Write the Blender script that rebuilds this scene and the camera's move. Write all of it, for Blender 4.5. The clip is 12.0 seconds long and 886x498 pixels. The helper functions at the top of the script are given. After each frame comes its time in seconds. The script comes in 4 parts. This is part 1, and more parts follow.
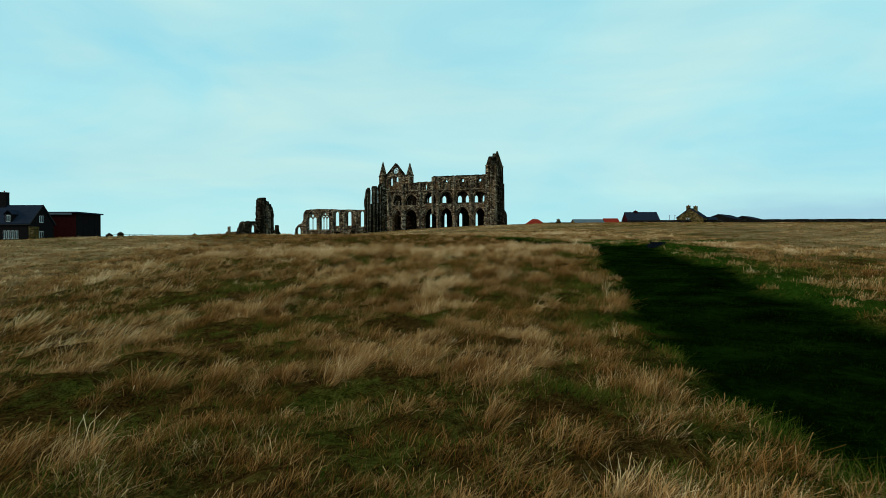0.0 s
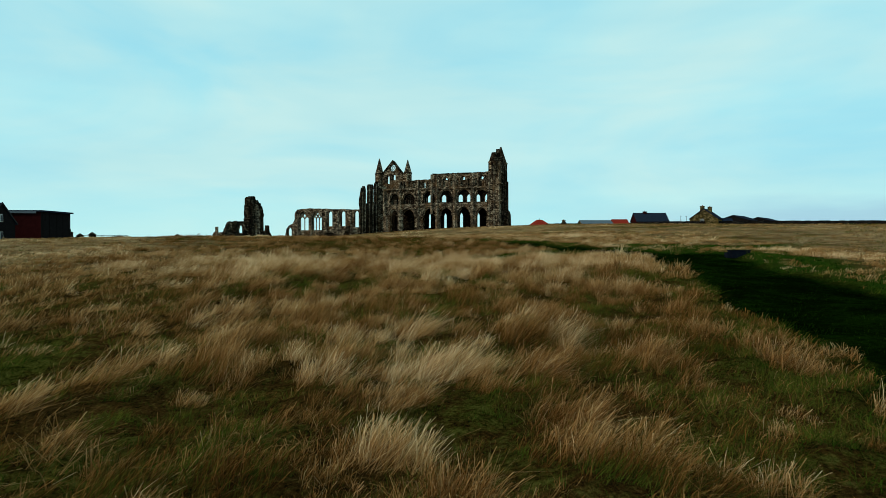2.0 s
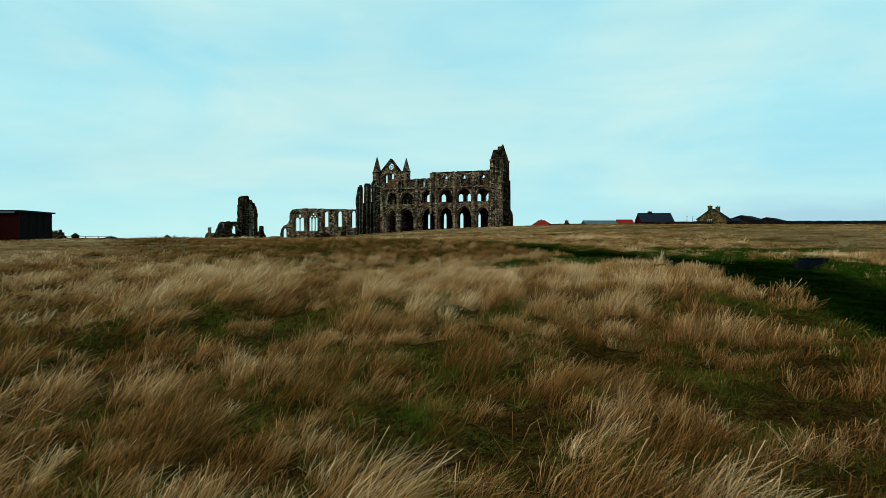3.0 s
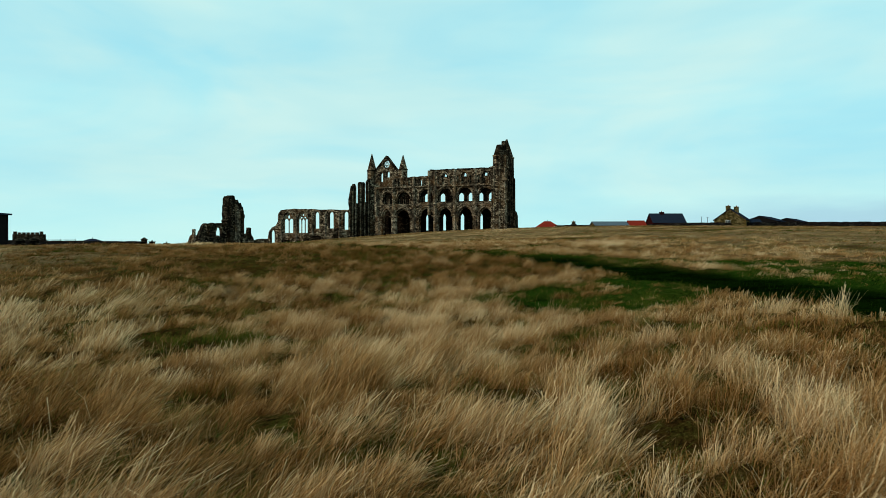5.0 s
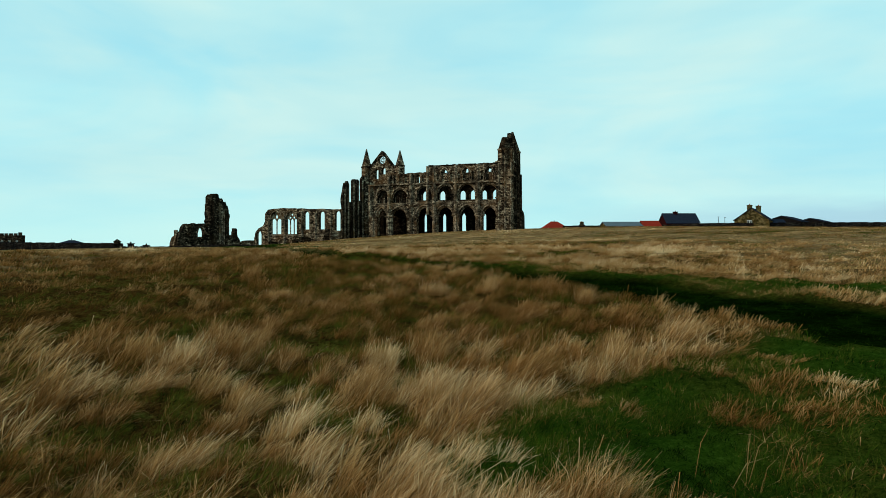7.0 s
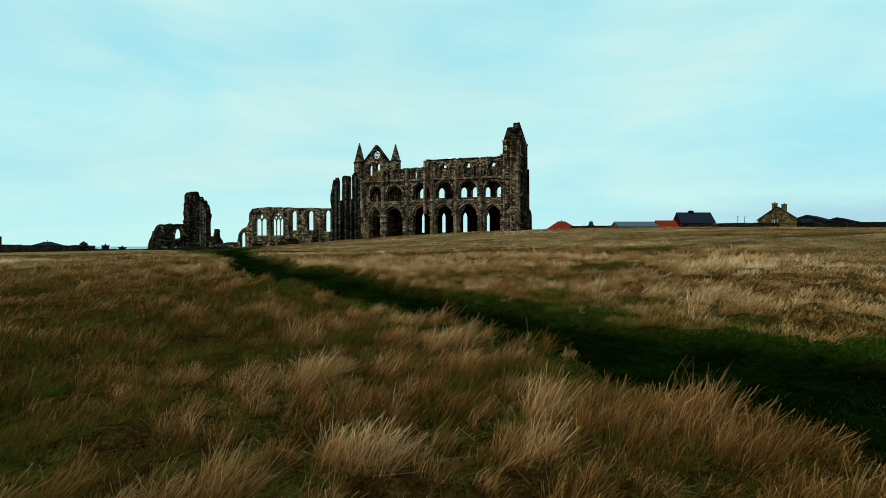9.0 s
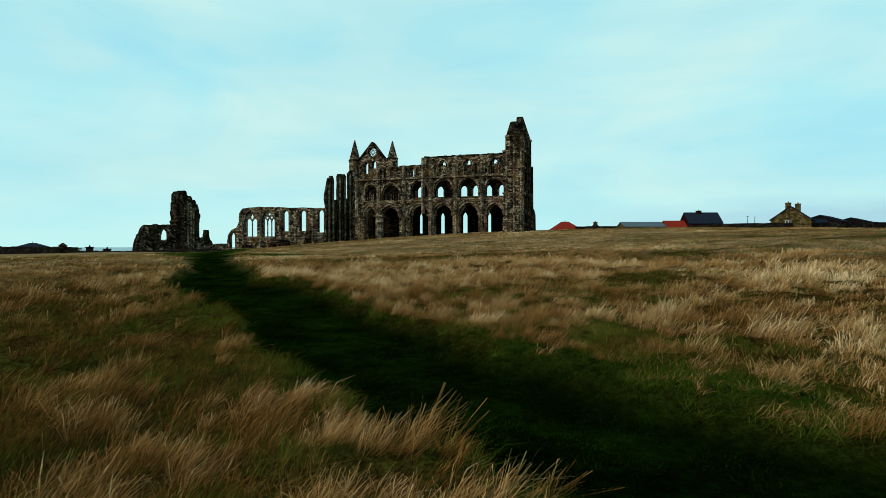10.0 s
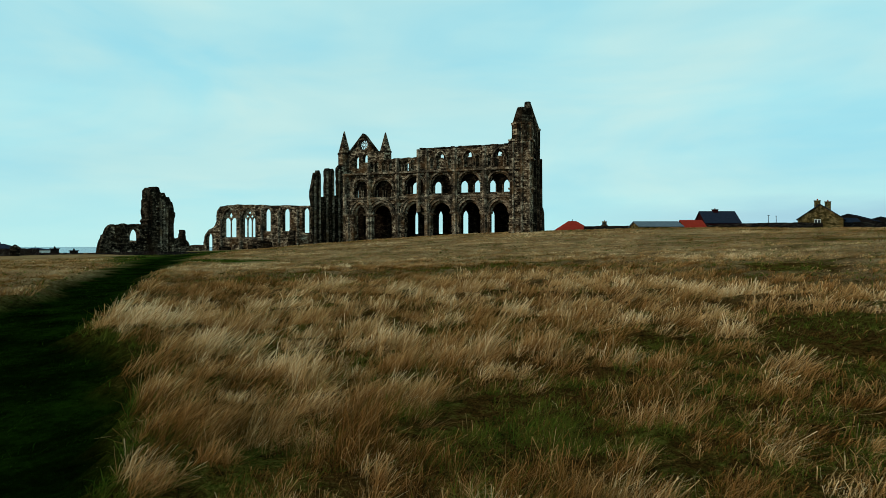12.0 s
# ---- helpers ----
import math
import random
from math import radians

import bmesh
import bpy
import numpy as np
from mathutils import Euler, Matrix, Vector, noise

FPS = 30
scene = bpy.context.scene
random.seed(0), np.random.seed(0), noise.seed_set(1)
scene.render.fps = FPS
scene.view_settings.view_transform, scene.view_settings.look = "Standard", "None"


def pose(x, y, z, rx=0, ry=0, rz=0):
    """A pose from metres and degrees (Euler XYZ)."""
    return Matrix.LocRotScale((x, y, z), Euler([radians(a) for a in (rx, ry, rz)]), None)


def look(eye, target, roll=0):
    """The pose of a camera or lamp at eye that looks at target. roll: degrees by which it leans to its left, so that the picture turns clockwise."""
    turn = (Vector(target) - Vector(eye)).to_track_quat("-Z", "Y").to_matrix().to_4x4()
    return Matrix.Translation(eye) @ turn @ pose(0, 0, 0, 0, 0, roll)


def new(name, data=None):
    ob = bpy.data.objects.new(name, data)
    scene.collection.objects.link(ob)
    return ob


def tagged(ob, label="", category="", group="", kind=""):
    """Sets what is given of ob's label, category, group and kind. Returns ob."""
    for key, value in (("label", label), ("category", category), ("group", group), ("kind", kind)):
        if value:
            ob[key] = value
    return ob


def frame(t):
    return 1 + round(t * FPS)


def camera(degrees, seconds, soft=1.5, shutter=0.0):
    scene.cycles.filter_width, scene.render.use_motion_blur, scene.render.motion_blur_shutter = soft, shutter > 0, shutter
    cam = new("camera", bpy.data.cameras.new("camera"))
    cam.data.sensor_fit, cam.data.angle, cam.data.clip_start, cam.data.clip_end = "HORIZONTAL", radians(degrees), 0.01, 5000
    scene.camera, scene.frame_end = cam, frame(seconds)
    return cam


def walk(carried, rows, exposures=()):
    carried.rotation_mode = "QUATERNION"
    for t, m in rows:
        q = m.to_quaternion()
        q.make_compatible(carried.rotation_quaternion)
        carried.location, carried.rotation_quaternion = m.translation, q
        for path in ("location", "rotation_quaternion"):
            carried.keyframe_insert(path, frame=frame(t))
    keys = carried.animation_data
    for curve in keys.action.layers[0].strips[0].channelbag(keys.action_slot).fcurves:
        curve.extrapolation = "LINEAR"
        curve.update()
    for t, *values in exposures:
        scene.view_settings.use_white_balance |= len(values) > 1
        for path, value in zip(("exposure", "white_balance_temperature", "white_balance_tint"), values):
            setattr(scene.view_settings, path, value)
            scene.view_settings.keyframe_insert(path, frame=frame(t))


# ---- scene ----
cam = camera(73.7, 12.0, soft=0.85, shutter=0.06)
# seconds, x, y, z, yaw, pitch, roll of a low flight towards the ruin
ROWS = [
    (0, 0.000, 0.000, 0.000, 0.000, -0.615, -0.074),
    (0.5, 0.017, 2.921, 0.087, -0.003, -0.597, -0.111),
    (1, 0.057, 5.893, 0.180, -0.002, -0.590, -0.087),
    (1.5, 0.102, 8.948, 0.268, -0.005, -0.573, -0.006),
    (2, 0.155, 12.042, 0.344, 0.006, -0.534, 0.085),
    (2.5, 0.202, 15.161, 0.469, 0.007, -0.521, 0.069),
    (3, 0.243, 18.340, 0.605, 0.001, -0.511, 0.079),
    (3.5, 0.333, 21.571, 0.756, 0.021, -0.487, 0.019),
    (5.5, 0.945, 34.668, 1.422, 0.166, -0.430, 0.064),
    (6, 0.982, 37.967, 1.565, 0.192, -0.421, 0.072),
    (6.5, 1.017, 41.260, 1.667, 0.201, -0.396, 0.062),
    (7, 0.988, 44.551, 1.771, 0.188, -0.406, 0.039),
    (9, 1.441, 57.943, 2.375, 0.310, -0.433, -0.010),
    (9.5, 1.459, 61.391, 2.481, 0.293, -0.409, -0.003),
    (10, 1.488, 64.817, 2.573, 0.248, -0.373, -0.032),
    (10.5, 1.495, 68.151, 2.707, 0.196, -0.372, -0.025),
    (11, 1.485, 71.489, 2.838, 0.142, -0.387, -0.061),
    (11.5, 1.472, 74.734, 2.944, 0.091, -0.391, -0.057),
    (12, 1.469, 78.000, 3.028, 0.061, -0.415, -0.022),
]


def flown(x, y, z, yaw, pitch, roll):
    a = Vector((-math.sin(radians(yaw)) * math.cos(radians(pitch)), math.cos(radians(yaw)) * math.cos(radians(pitch)), math.sin(radians(pitch))))
    return look((x, y, z), Vector((x, y, z)) + a, roll)


walk(cam, [(t, flown(*r)) for t, *r in ROWS], [(0.0, -0.06, 6450, 11), (2.0, -0.02, 6500, 12), (3.5, 0.03, 6600, 13), (5.5, 0.06, 6700, 13), (9.0, 0.06, 6700, 13), (10.5, 0.02, 6600, 12), (12.0, -0.05, 6550, 12)])

# ---- sky and sun ----
SUN_AZ, SUN_EL = radians(250), radians(22)  # compass bearing with +y as north
world = bpy.data.worlds.new("sky")
scene.world = world
world.use_nodes = True
wt = world.node_tree
wt.nodes.clear()


class Net:
    """A node tree with short calls."""

    def __init__(self, tree):
        self.t = tree

    def n(self, kind, **props):
        node = self.t.nodes.new(kind)
        for k, v in props.items():
            if k == "blend_type":
                node.blend_type = v
            elif k == "data_type":
                node.data_type = v
            elif k == "operation":
                node.operation = v
            elif k == "sky_type":
                node.sky_type = v
        return node

    def link(self, a, b):
        self.t.links.new(a, b)

    def put(self, socket, value):
        if isinstance(value, (int, float, tuple, list)):
            socket.default_value = value
        else:
            self.link(value, socket)

    def noise(self, vec, scale, detail=4.0, rough=0.55, distort=0.0):
        node = self.n("ShaderNodeTexNoise")
        self.put(node.inputs["Vector"], vec)
        for k, v in (("Scale", scale), ("Detail", detail), ("Roughness", rough), ("Distortion", distort)):
            node.inputs[k].default_value = v
        return node.outputs["Fac"]

    def ramp(self, fac, *stops):
        node = self.n("ShaderNodeValToRGB")
        self.link(fac, node.inputs[0])
        el = node.color_ramp.elements
        while len(el) < len(stops):
            el.new(0.5)
        for e, (p, col) in zip(el, stops):
            e.position = p
            e.color = (*col, 1) if isinstance(col, tuple) else (col, col, col, 1)
        return node.outputs[0]

    def mix(self, fac, a, b, blend="MIX"):
        node = self.n("ShaderNodeMix", data_type="RGBA", blend_type=blend)
        self.put(node.inputs[0], fac)
        self.put(node.inputs[6], (*a, 1) if isinstance(a, tuple) and len(a) == 3 else a)
        self.put(node.inputs[7], (*b, 1) if isinstance(b, tuple) and len(b) == 3 else b)
        return node.outputs[2]

    def math(self, op, a, b=0.0):
        node = self.n("ShaderNodeMath", operation=op)
        self.put(node.inputs[0], a)
        self.put(node.inputs[1], b)
        return node.outputs[0]

    def scaled(self, vec, x, y, z):
        node = self.n("ShaderNodeMapping")
        self.link(vec, node.inputs["Vector"])
        node.inputs["Scale"].default_value = (x, y, z)
        return node.outputs[0]


w = Net(wt)
sky = w.n("ShaderNodeTexSky", sky_type="NISHITA")
sky.sun_disc = False
sky.sun_elevation, sky.sun_rotation = SUN_EL, SUN_AZ
sky.air_density, sky.dust_density, sky.ozone_density = 1.0, 1.0, 2.0
direction = w.n("ShaderNodeTexCoord").outputs["Generated"]
sep = w.n("ShaderNodeSeparateXYZ")
w.link(direction, sep.inputs[0])
up = sep.outputs["Z"]
streaks = w.noise(w.scaled(direction, 1.6, 1.6, 5.5), 1.3, 5, 0.52, 0.6)
veil = w.noise(w.scaled(direction, 2.2, 2.2, 11.0), 1.1, 3, 0.5, 0.3)
cloud = w.ramp(streaks, (0.36, 0.0), (0.62, 1.0))
thin = w.ramp(veil, (0.35, 0.0), (0.65, 1.0))
blue = w.mix(thin, (0.33, 0.74, 0.84), (0.40, 0.81, 0.86))
white = w.mix(thin, (0.47, 0.80, 0.81), (0.56, 0.85, 0.82))
cover = w.mix(cloud, blue, white)
low = w.ramp(up, (0.0, 1.0), (0.10, 0.0))
cover = w.mix(w.math("MULTIPLY", low, 0.65), cover, (0.55, 0.92, 0.88))
# a grey bank of cloud low over the land to the east
bank_side = w.ramp(sep.outputs["X"], (0.18, 0.0), (0.52, 1.0))
bank_n = w.noise(w.scaled(direction, 7.0, 7.0, 40.0), 1.0, 4, 0.55)
bank_h = w.ramp(w.math("ADD", up, w.math("MULTIPLY", bank_n, -0.035)), (0.025, 1.0), (0.055, 0.0))
cover = w.mix(w.math("MULTIPLY", w.math("MULTIPLY", bank_side, bank_h), 0.8), cover, (0.33, 0.58, 0.72))
bg_sky, bg_cloud, both = w.n("ShaderNodeBackground"), w.n("ShaderNodeBackground"), w.n("ShaderNodeMixShader")
w.link(sky.outputs[0], bg_sky.inputs[0])
bg_sky.inputs[1].default_value = 0.08
w.link(cover, bg_cloud.inputs[0])
bg_cloud.inputs[1].default_value = 1.1
both.inputs[0].default_value = 0.9
w.link(bg_sky.outputs[0], both.inputs[1])
w.link(bg_cloud.outputs[0], both.inputs[2])
w.link(both.outputs[0], w.n("ShaderNodeOutputWorld").inputs[0])

sun = new("sun", bpy.data.lights.new("sun", "SUN"))
sun.data.energy, sun.data.angle, sun.data.color = 1.5, radians(10), (1.0, 0.84, 0.64)
sun.matrix_world = look((0, 0, 0), (-math.sin(SUN_AZ) * math.cos(SUN_EL), -math.cos(SUN_AZ) * math.cos(SUN_EL), -math.sin(SUN_EL)))


# ---- materials ----
def material(name, rough=0.9, spec=0.0):
    m = bpy.data.materials.new(name)
    m.use_nodes = True
    net = Net(m.node_tree)
    bsdf = m.node_tree.nodes["Principled BSDF"]
    bsdf.inputs["Roughness"].default_value = rough
    bsdf.inputs["Specular IOR Level"].default_value = spec
    return m, net, bsdf


def bump(net, bsdf, height, strength, dist):
    b = net.n("ShaderNodeBump")
    b.inputs["Strength"].default_value, b.inputs["Distance"].default_value = strength, dist
    net.link(height, b.inputs["Height"])
    net.link(b.outputs[0], bsdf.inputs["Normal"])


def stone_material(name, dark, mid, light, course=0.34):
    m, k, b = material(name, 0.95)
    co = k.n("ShaderNodeTexCoord").outputs["Object"]
    s = k.n("ShaderNodeSeparateXYZ")
    k.link(co, s.inputs[0])
    flat = k.n("ShaderNodeCombineXYZ")
    k.link(k.math("ADD", s.outputs[0], s.outputs[1]), flat.inputs[0])
    k.link(s.outputs[2], flat.inputs[1])
    wob = k.n("ShaderNodeTexNoise")
    wob.inputs["Scale"].default_value = 1.1
    k.link(co, wob.inputs["Vector"])
    shift = k.n("ShaderNodeVectorMath", operation="MULTIPLY_ADD")
    k.link(wob.outputs["Color"], shift.inputs[0])
    shift.inputs[1].default_value = (0.25, 0.12, 0)
    k.link(flat.outputs[0], shift.inputs[2])
    br = k.n("ShaderNodeTexBrick")
    k.link(shift.outputs[0], br.inputs["Vector"])
    for key, v in (("Scale", 1.0), ("Brick Width", course * 1.9), ("Row Height", course), ("Mortar Size", 0.035), ("Mortar Smooth", 0.6), ("Bias", 0.0)):
        br.inputs[key].default_value = v
    br.inputs["Color1"].default_value, br.inputs["Color2"].default_value, br.inputs["Mortar"].default_value = (0.1, 0.1, 0.1, 1), (0.9, 0.9, 0.9, 1), (0.0, 0.0, 0.0, 1)
    blotch = k.n("ShaderNodeTexVoronoi")
    k.link(k.scaled(co, 0.9, 0.9, 1.2), blotch.inputs["Vector"])
    cells = k.n("ShaderNodeSeparateColor")
    k.link(blotch.outputs["Color"], cells.inputs[0])
    tone = k.mix(0.14, k.mix(0.74, br.outputs["Color"], k.noise(k.scaled(co, 1, 1, 1.5), 0.8, 6, 0.66)), cells.outputs[0])
    base = k.ramp(tone, (0.40, dark), (0.50, mid), (0.62, light))
    stain = k.ramp(k.noise(k.scaled(co, 0.7, 0.7, 0.2), 1.0, 6, 0.65), (0.46, 0.0), (0.60, 1.0))
    base = k.mix(k.math("MULTIPLY", stain, 0.8), base, dark)
    rust = k.ramp(k.noise(co, 0.33, 4, 0.6), (0.50, 0.0), (0.66, 1.0))
    base = k.mix(k.math("MULTIPLY", rust, 0.45), base, (mid[0] * 1.3, mid[1] * 0.95, mid[2] * 0.6))
    k.link(base, b.inputs["Base Color"])
    bump(k, b, k.mix(0.5, br.outputs["Color"], k.noise(co, 5.0, 6, 0.7)), 0.9, 0.08)
    return m


STONE = stone_material("weathered_sandstone", (0.008, 0.006, 0.0045), (0.105, 0.067, 0.041), (0.50, 0.37, 0.25))
STONE_TRIM = stone_material("dressed_sandstone", (0.030, 0.022, 0.016), (0.19, 0.135, 0.09), (0.50, 0.39, 0.28), 0.45)
# near-black copy of the sandstone: shade behind the arches put into its colour
STONE_INNER_SHADE = stone_material("shaded_inner_stone", (0.002, 0.0015, 0.001), (0.010, 0.007, 0.005), (0.045, 0.032, 0.022))
# darker sandstone: dark stone, with the shade of east faces and recesses painted in
STONE_DARK = stone_material("dark_shaded_sandstone", (0.004, 0.003, 0.002), (0.026, 0.018, 0.012), (0.12, 0.085, 0.057))
STONE_HOUSE = stone_material("house_stone", (0.03, 0.022, 0.008), (0.12, 0.085, 0.032), (0.27, 0.19, 0.09), 0.25)
STONE_FIELD = stone_material("field_wall_stone", (0.006, 0.005, 0.005), (0.020, 0.016, 0.014), (0.06, 0.05, 0.042), 0.2)


def plain(name, col, rough=0.8, vary=0.25, scale=2.0, stretch=(1, 1, 1)):
    m, k, b = material(name, rough)
    co = k.scaled(k.n("ShaderNodeTexCoord").outputs["Object"], *stretch)
    n1, n2 = k.noise(co, scale, 5, 0.65), k.noise(co, scale * 8, 3, 0.6)
    lo, hi = tuple(c * (1 - vary) for c in col), tuple(min(1, c * (1 + vary)) for c in col)
    k.link(k.ramp(k.mix(0.35, n1, n2), (0.3, lo), (0.7, hi)), b.inputs["Base Color"])
    bump(k, b, n2, 0.3, 0.02)
    return m


SLATE = plain("slate_roof", (0.017, 0.021, 0.034), 0.6, 0.3, 1.5)
RED_TILE = plain("red_pantile", (0.24, 0.024, 0.014), 0.75, 0.3, 1.5)
GREY_ROOF = plain("grey_sheet_roof", (0.10, 0.12, 0.14), 0.6, 0.2, 1.0)
BRICK_RED = plain("red_brown_wall", (0.026, 0.005, 0.005), 0.85, 0.35, 1.2)
DARK_WALL = plain("tarred_wall", (0.011, 0.009, 0.009), 0.85, 0.35, 1.5)
WHITE = plain("white_paint", (0.72, 0.72, 0.70), 0.6, 0.08, 3.0)
NAVY = plain("navy_painted_box", (0.007, 0.009, 0.014), 0.5, 0.25, 4.0)
METAL_DARK = plain("dark_metal", (0.03, 0.03, 0.03), 0.5, 0.2, 6.0)
glass_m, gk, gb = material("window_glass", 0.08)
gb.inputs["Base Color"].default_value = (0.02, 0.025, 0.03, 1)
gb.inputs["Specular IOR Level"].default_value = 0.5
GLASS = glass_m

# ---- the lie of the land ----
BASE, EAST, NORTH = 0.17, 0.0170, 0.0074
# rises and hollows: x, y, spread, height
HILLS = [
    (0, 30, 22, 2.09),
    (0, 60, 20, 0.11),
    (0, 90, 25, -0.96),
    (30, 60, 28, -1.26),
    (-30, 60, 28, 1.18),
    (25, 110, 26, 1.44),
    (-25, 110, 28, 0.89),
    (5, 135, 26, -2.33),
    (15, 172, 34, 2.83),
    (-40, 190, 40, 0.45),
    (70, 150, 45, 1.48),
    (-80, 150, 45, 0.73),
    (60, 230, 50, 1.55),
    (-30, 20, 25, -4.54),
    (30, 15, 25, -3.04),
    (0, 50, 8, -1.16),
    (-2, 70, 9, 0.09),
    (-20, 62, 12, -0.72),
    (-45, 165, 22, -0.87),
    (22, 176, 18, -0.25),
    (45, 140, 20, -0.29),
    (-86, 116, 13, -1.40),
    (-50, 118, 24, -0.35),
    (-4, 68, 5, 0.25),
    (-15, 65, 7, 0.25),
    (16, 44, 6, 0.35),
]
# small swells and dips
SWELLS = [
    (-43, 187, 8, -0.75),
    (-85, 109, 6.5, -1.5),
    (-59.5, 77, 5, -1.2),
    (-68, 88, 5, -0.8),
    (-60, 190, 8, -0.3),
    (-14, 32, 6, 0.45),
    (12, 23, 3.5, 0.38),
    (-10, 47, 6, -0.25),
    (0, 116, 10, 0.22),
    (4, 23, 3.5, -0.2),
    (-12, 62, 3.5, 0.1),
    (-24, 70, 9, -0.12),
    (-4, 62, 3.5, -0.15),
]


def smooth(a, b, x):
    s = np.clip((x - a) / (b - a), 0, 1)
    return s * s * (3 - 2 * s)


def lattice(ix, iy, seed):
    h = (ix.astype(np.int64) * 374761393 + iy.astype(np.int64) * 668265263 + seed * 974634777) & 0x7FFFFFFF
    h = ((h ^ (h >> 13)) * 1274126177) & 0x7FFFFFFF
    return ((h ^ (h >> 16)) & 0xFFFF) / 65535.0


def vnoise(x, y, size, seed=0):
    """Smooth noise from 0 to 1 with cells of the given size."""
    x, y = np.asarray(x, float) / size, np.asarray(y, float) / size
    ix, iy = np.floor(x), np.floor(y)
    fx, fy = x - ix, y - iy
    fx, fy = fx * fx * (3 - 2 * fx), fy * fy * (3 - 2 * fy)
    a, b = lattice(ix, iy, seed), lattice(ix + 1, iy, seed)
    c, d = lattice(ix, iy + 1, seed), lattice(ix + 1, iy + 1, seed)
    return (a * (1 - fx) + b * fx) * (1 - fy) + (c * (1 - fx) + d * fx) * fy


def land(x, y):
    """The height of the bare ground."""
    x, y = np.asarray(x, float), np.asarray(y, float)
    cx, cy = np.clip(x, -150, 150), np.clip(y, -40, 270)
    z = BASE + EAST * cx + NORTH * cy
    for a, b, s, h in HILLS + SWELLS:
        z = z + h * np.exp(-((cx - a) ** 2 + (cy - b) ** 2) / (2 * s * s))
    near = smooth(220, 120, y)
    z = z + near * (0.22 * (vnoise(x, y, 4.5, 1) - 0.5) + 0.12 * (vnoise(x, y, 1.4, 2) - 0.5))
    worn = trodden(x, y)
    close = smooth(150, 100, y) * smooth(45, 25, np.abs(x)) * (1 - worn)
    z = z + 0.6 * verge(x, y) * (1 - worn) * smooth(65.5, 68, y) * smooth(126, 112, y)
    z = z + close * 0.52 * (hummock(x, y) - 0.5) - (0.14 + 0.12 * smooth(71, 75, y) * smooth(126, 112, y)) * worn
    return z - 34 * smooth(330, 430, y)


# trodden ways through the field: a line of (x, y, half width)
WAYS = [
    [(5.8, -8, 2.3), (5.8, 4, 2.3), (6.3, 8, 2.4), (7.1, 15, 2.4), (8.9, 24, 2.4), (10.8, 33, 2.4), (12.6, 41, 2.5), (13.4, 48, 2.6), (12.6, 55, 2.4), (10.2, 61, 2.3), (7.6, 65.6, 2.4), (5.3, 68.6, 2.1), (3.0, 71.2, 1.9), (0.9, 73.8, 1.9), (-0.4, 76.2, 1.9), (-1.5, 78.6, 2.0), (-4.6, 84.2, 2.3), (-7.4, 89.0, 2.4), (-9.4, 93.0, 2.1), (-12.4, 100.5, 2.0), (-19.2, 116.0, 2.2), (-24.5, 130.0, 2.6), (-31.0, 146.0, 3.0), (-38.0, 166.0, 4.0)],
]
# lush short grass beside the way
LUSH = [
    [(4.8, 49.0, 0.5), (6.8, 50.2, 1.3), (9.5, 53.0, 2.2)],
    [(-30.0, 140.0, 3.0), (-40.0, 168.0, 8.0), (-47.0, 190.0, 12.0)],
    [(1.6, 51.8, 0.9), (4.2, 52.4, 2.1), (8.0, 53.8, 3.1), (13.0, 56.0, 3.4)],
    [(8.0, 69.5, 1.6), (14.0, 66.0, 3.2), (22.0, 65.0, 3.4), (32.0, 66.0, 1.2)],
    [(2.6, 76.0, 0.6), (4.6, 73.8, 1.1), (7.5, 71.3, 1.5)],
    [(-30.0, 140.0, 4.0), (-18.0, 136.0, 2.5)],
    [(14.0, 42.0, 4.0), (18.0, 50.0, 4.5), (19.0, 60.0, 4.5)],
    [(9.5, 14.0, 1.4), (12.6, 24.0, 1.6), (15.0, 33.0, 2.0), (16.6, 41.0, 3.2)],
]


def inside(lines, x, y, rim):
    """How far a place lies inside bands along lines: 1 in the middle, 0 outside."""
    x, y = np.asarray(x, float), np.asarray(y, float)
    best = np.zeros_like(x)
    edge = 0.6 * (vnoise(x, y, 0.45, 6) - 0.5) + 0.55 * (vnoise(x, y, 1.3, 7) - 0.5) + 0.9 * (vnoise(x, y, 3.7, 8) - 0.5)
    for line in lines:
        for (ax, ay, aw), (bx, by, bw) in zip(line, line[1:]):
            dx, dy = bx - ax, by - ay
            s = np.clip(((x - ax) * dx + (y - ay) * dy) / (dx * dx + dy * dy), 0, 1)
            far = np.hypot(x - ax - s * dx, y - ay - s * dy) + edge
            half = aw + s * (bw - aw)
            best = np.maximum(best, smooth(half + rim, half - rim, far))
    return best


def hummock(x, y):
    """Tussocky lumps, from 0 in the hollows to 1 on the tops."""
    return 0.35 * vnoise(x + 0.25 * y, y, 1.15, 60) + 0.40 * vnoise(x + 0.25 * y, y, 0.58, 61) + 0.25 * vnoise(x + 0.25 * y, y, 0.3, 62)


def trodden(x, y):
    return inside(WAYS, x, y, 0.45)


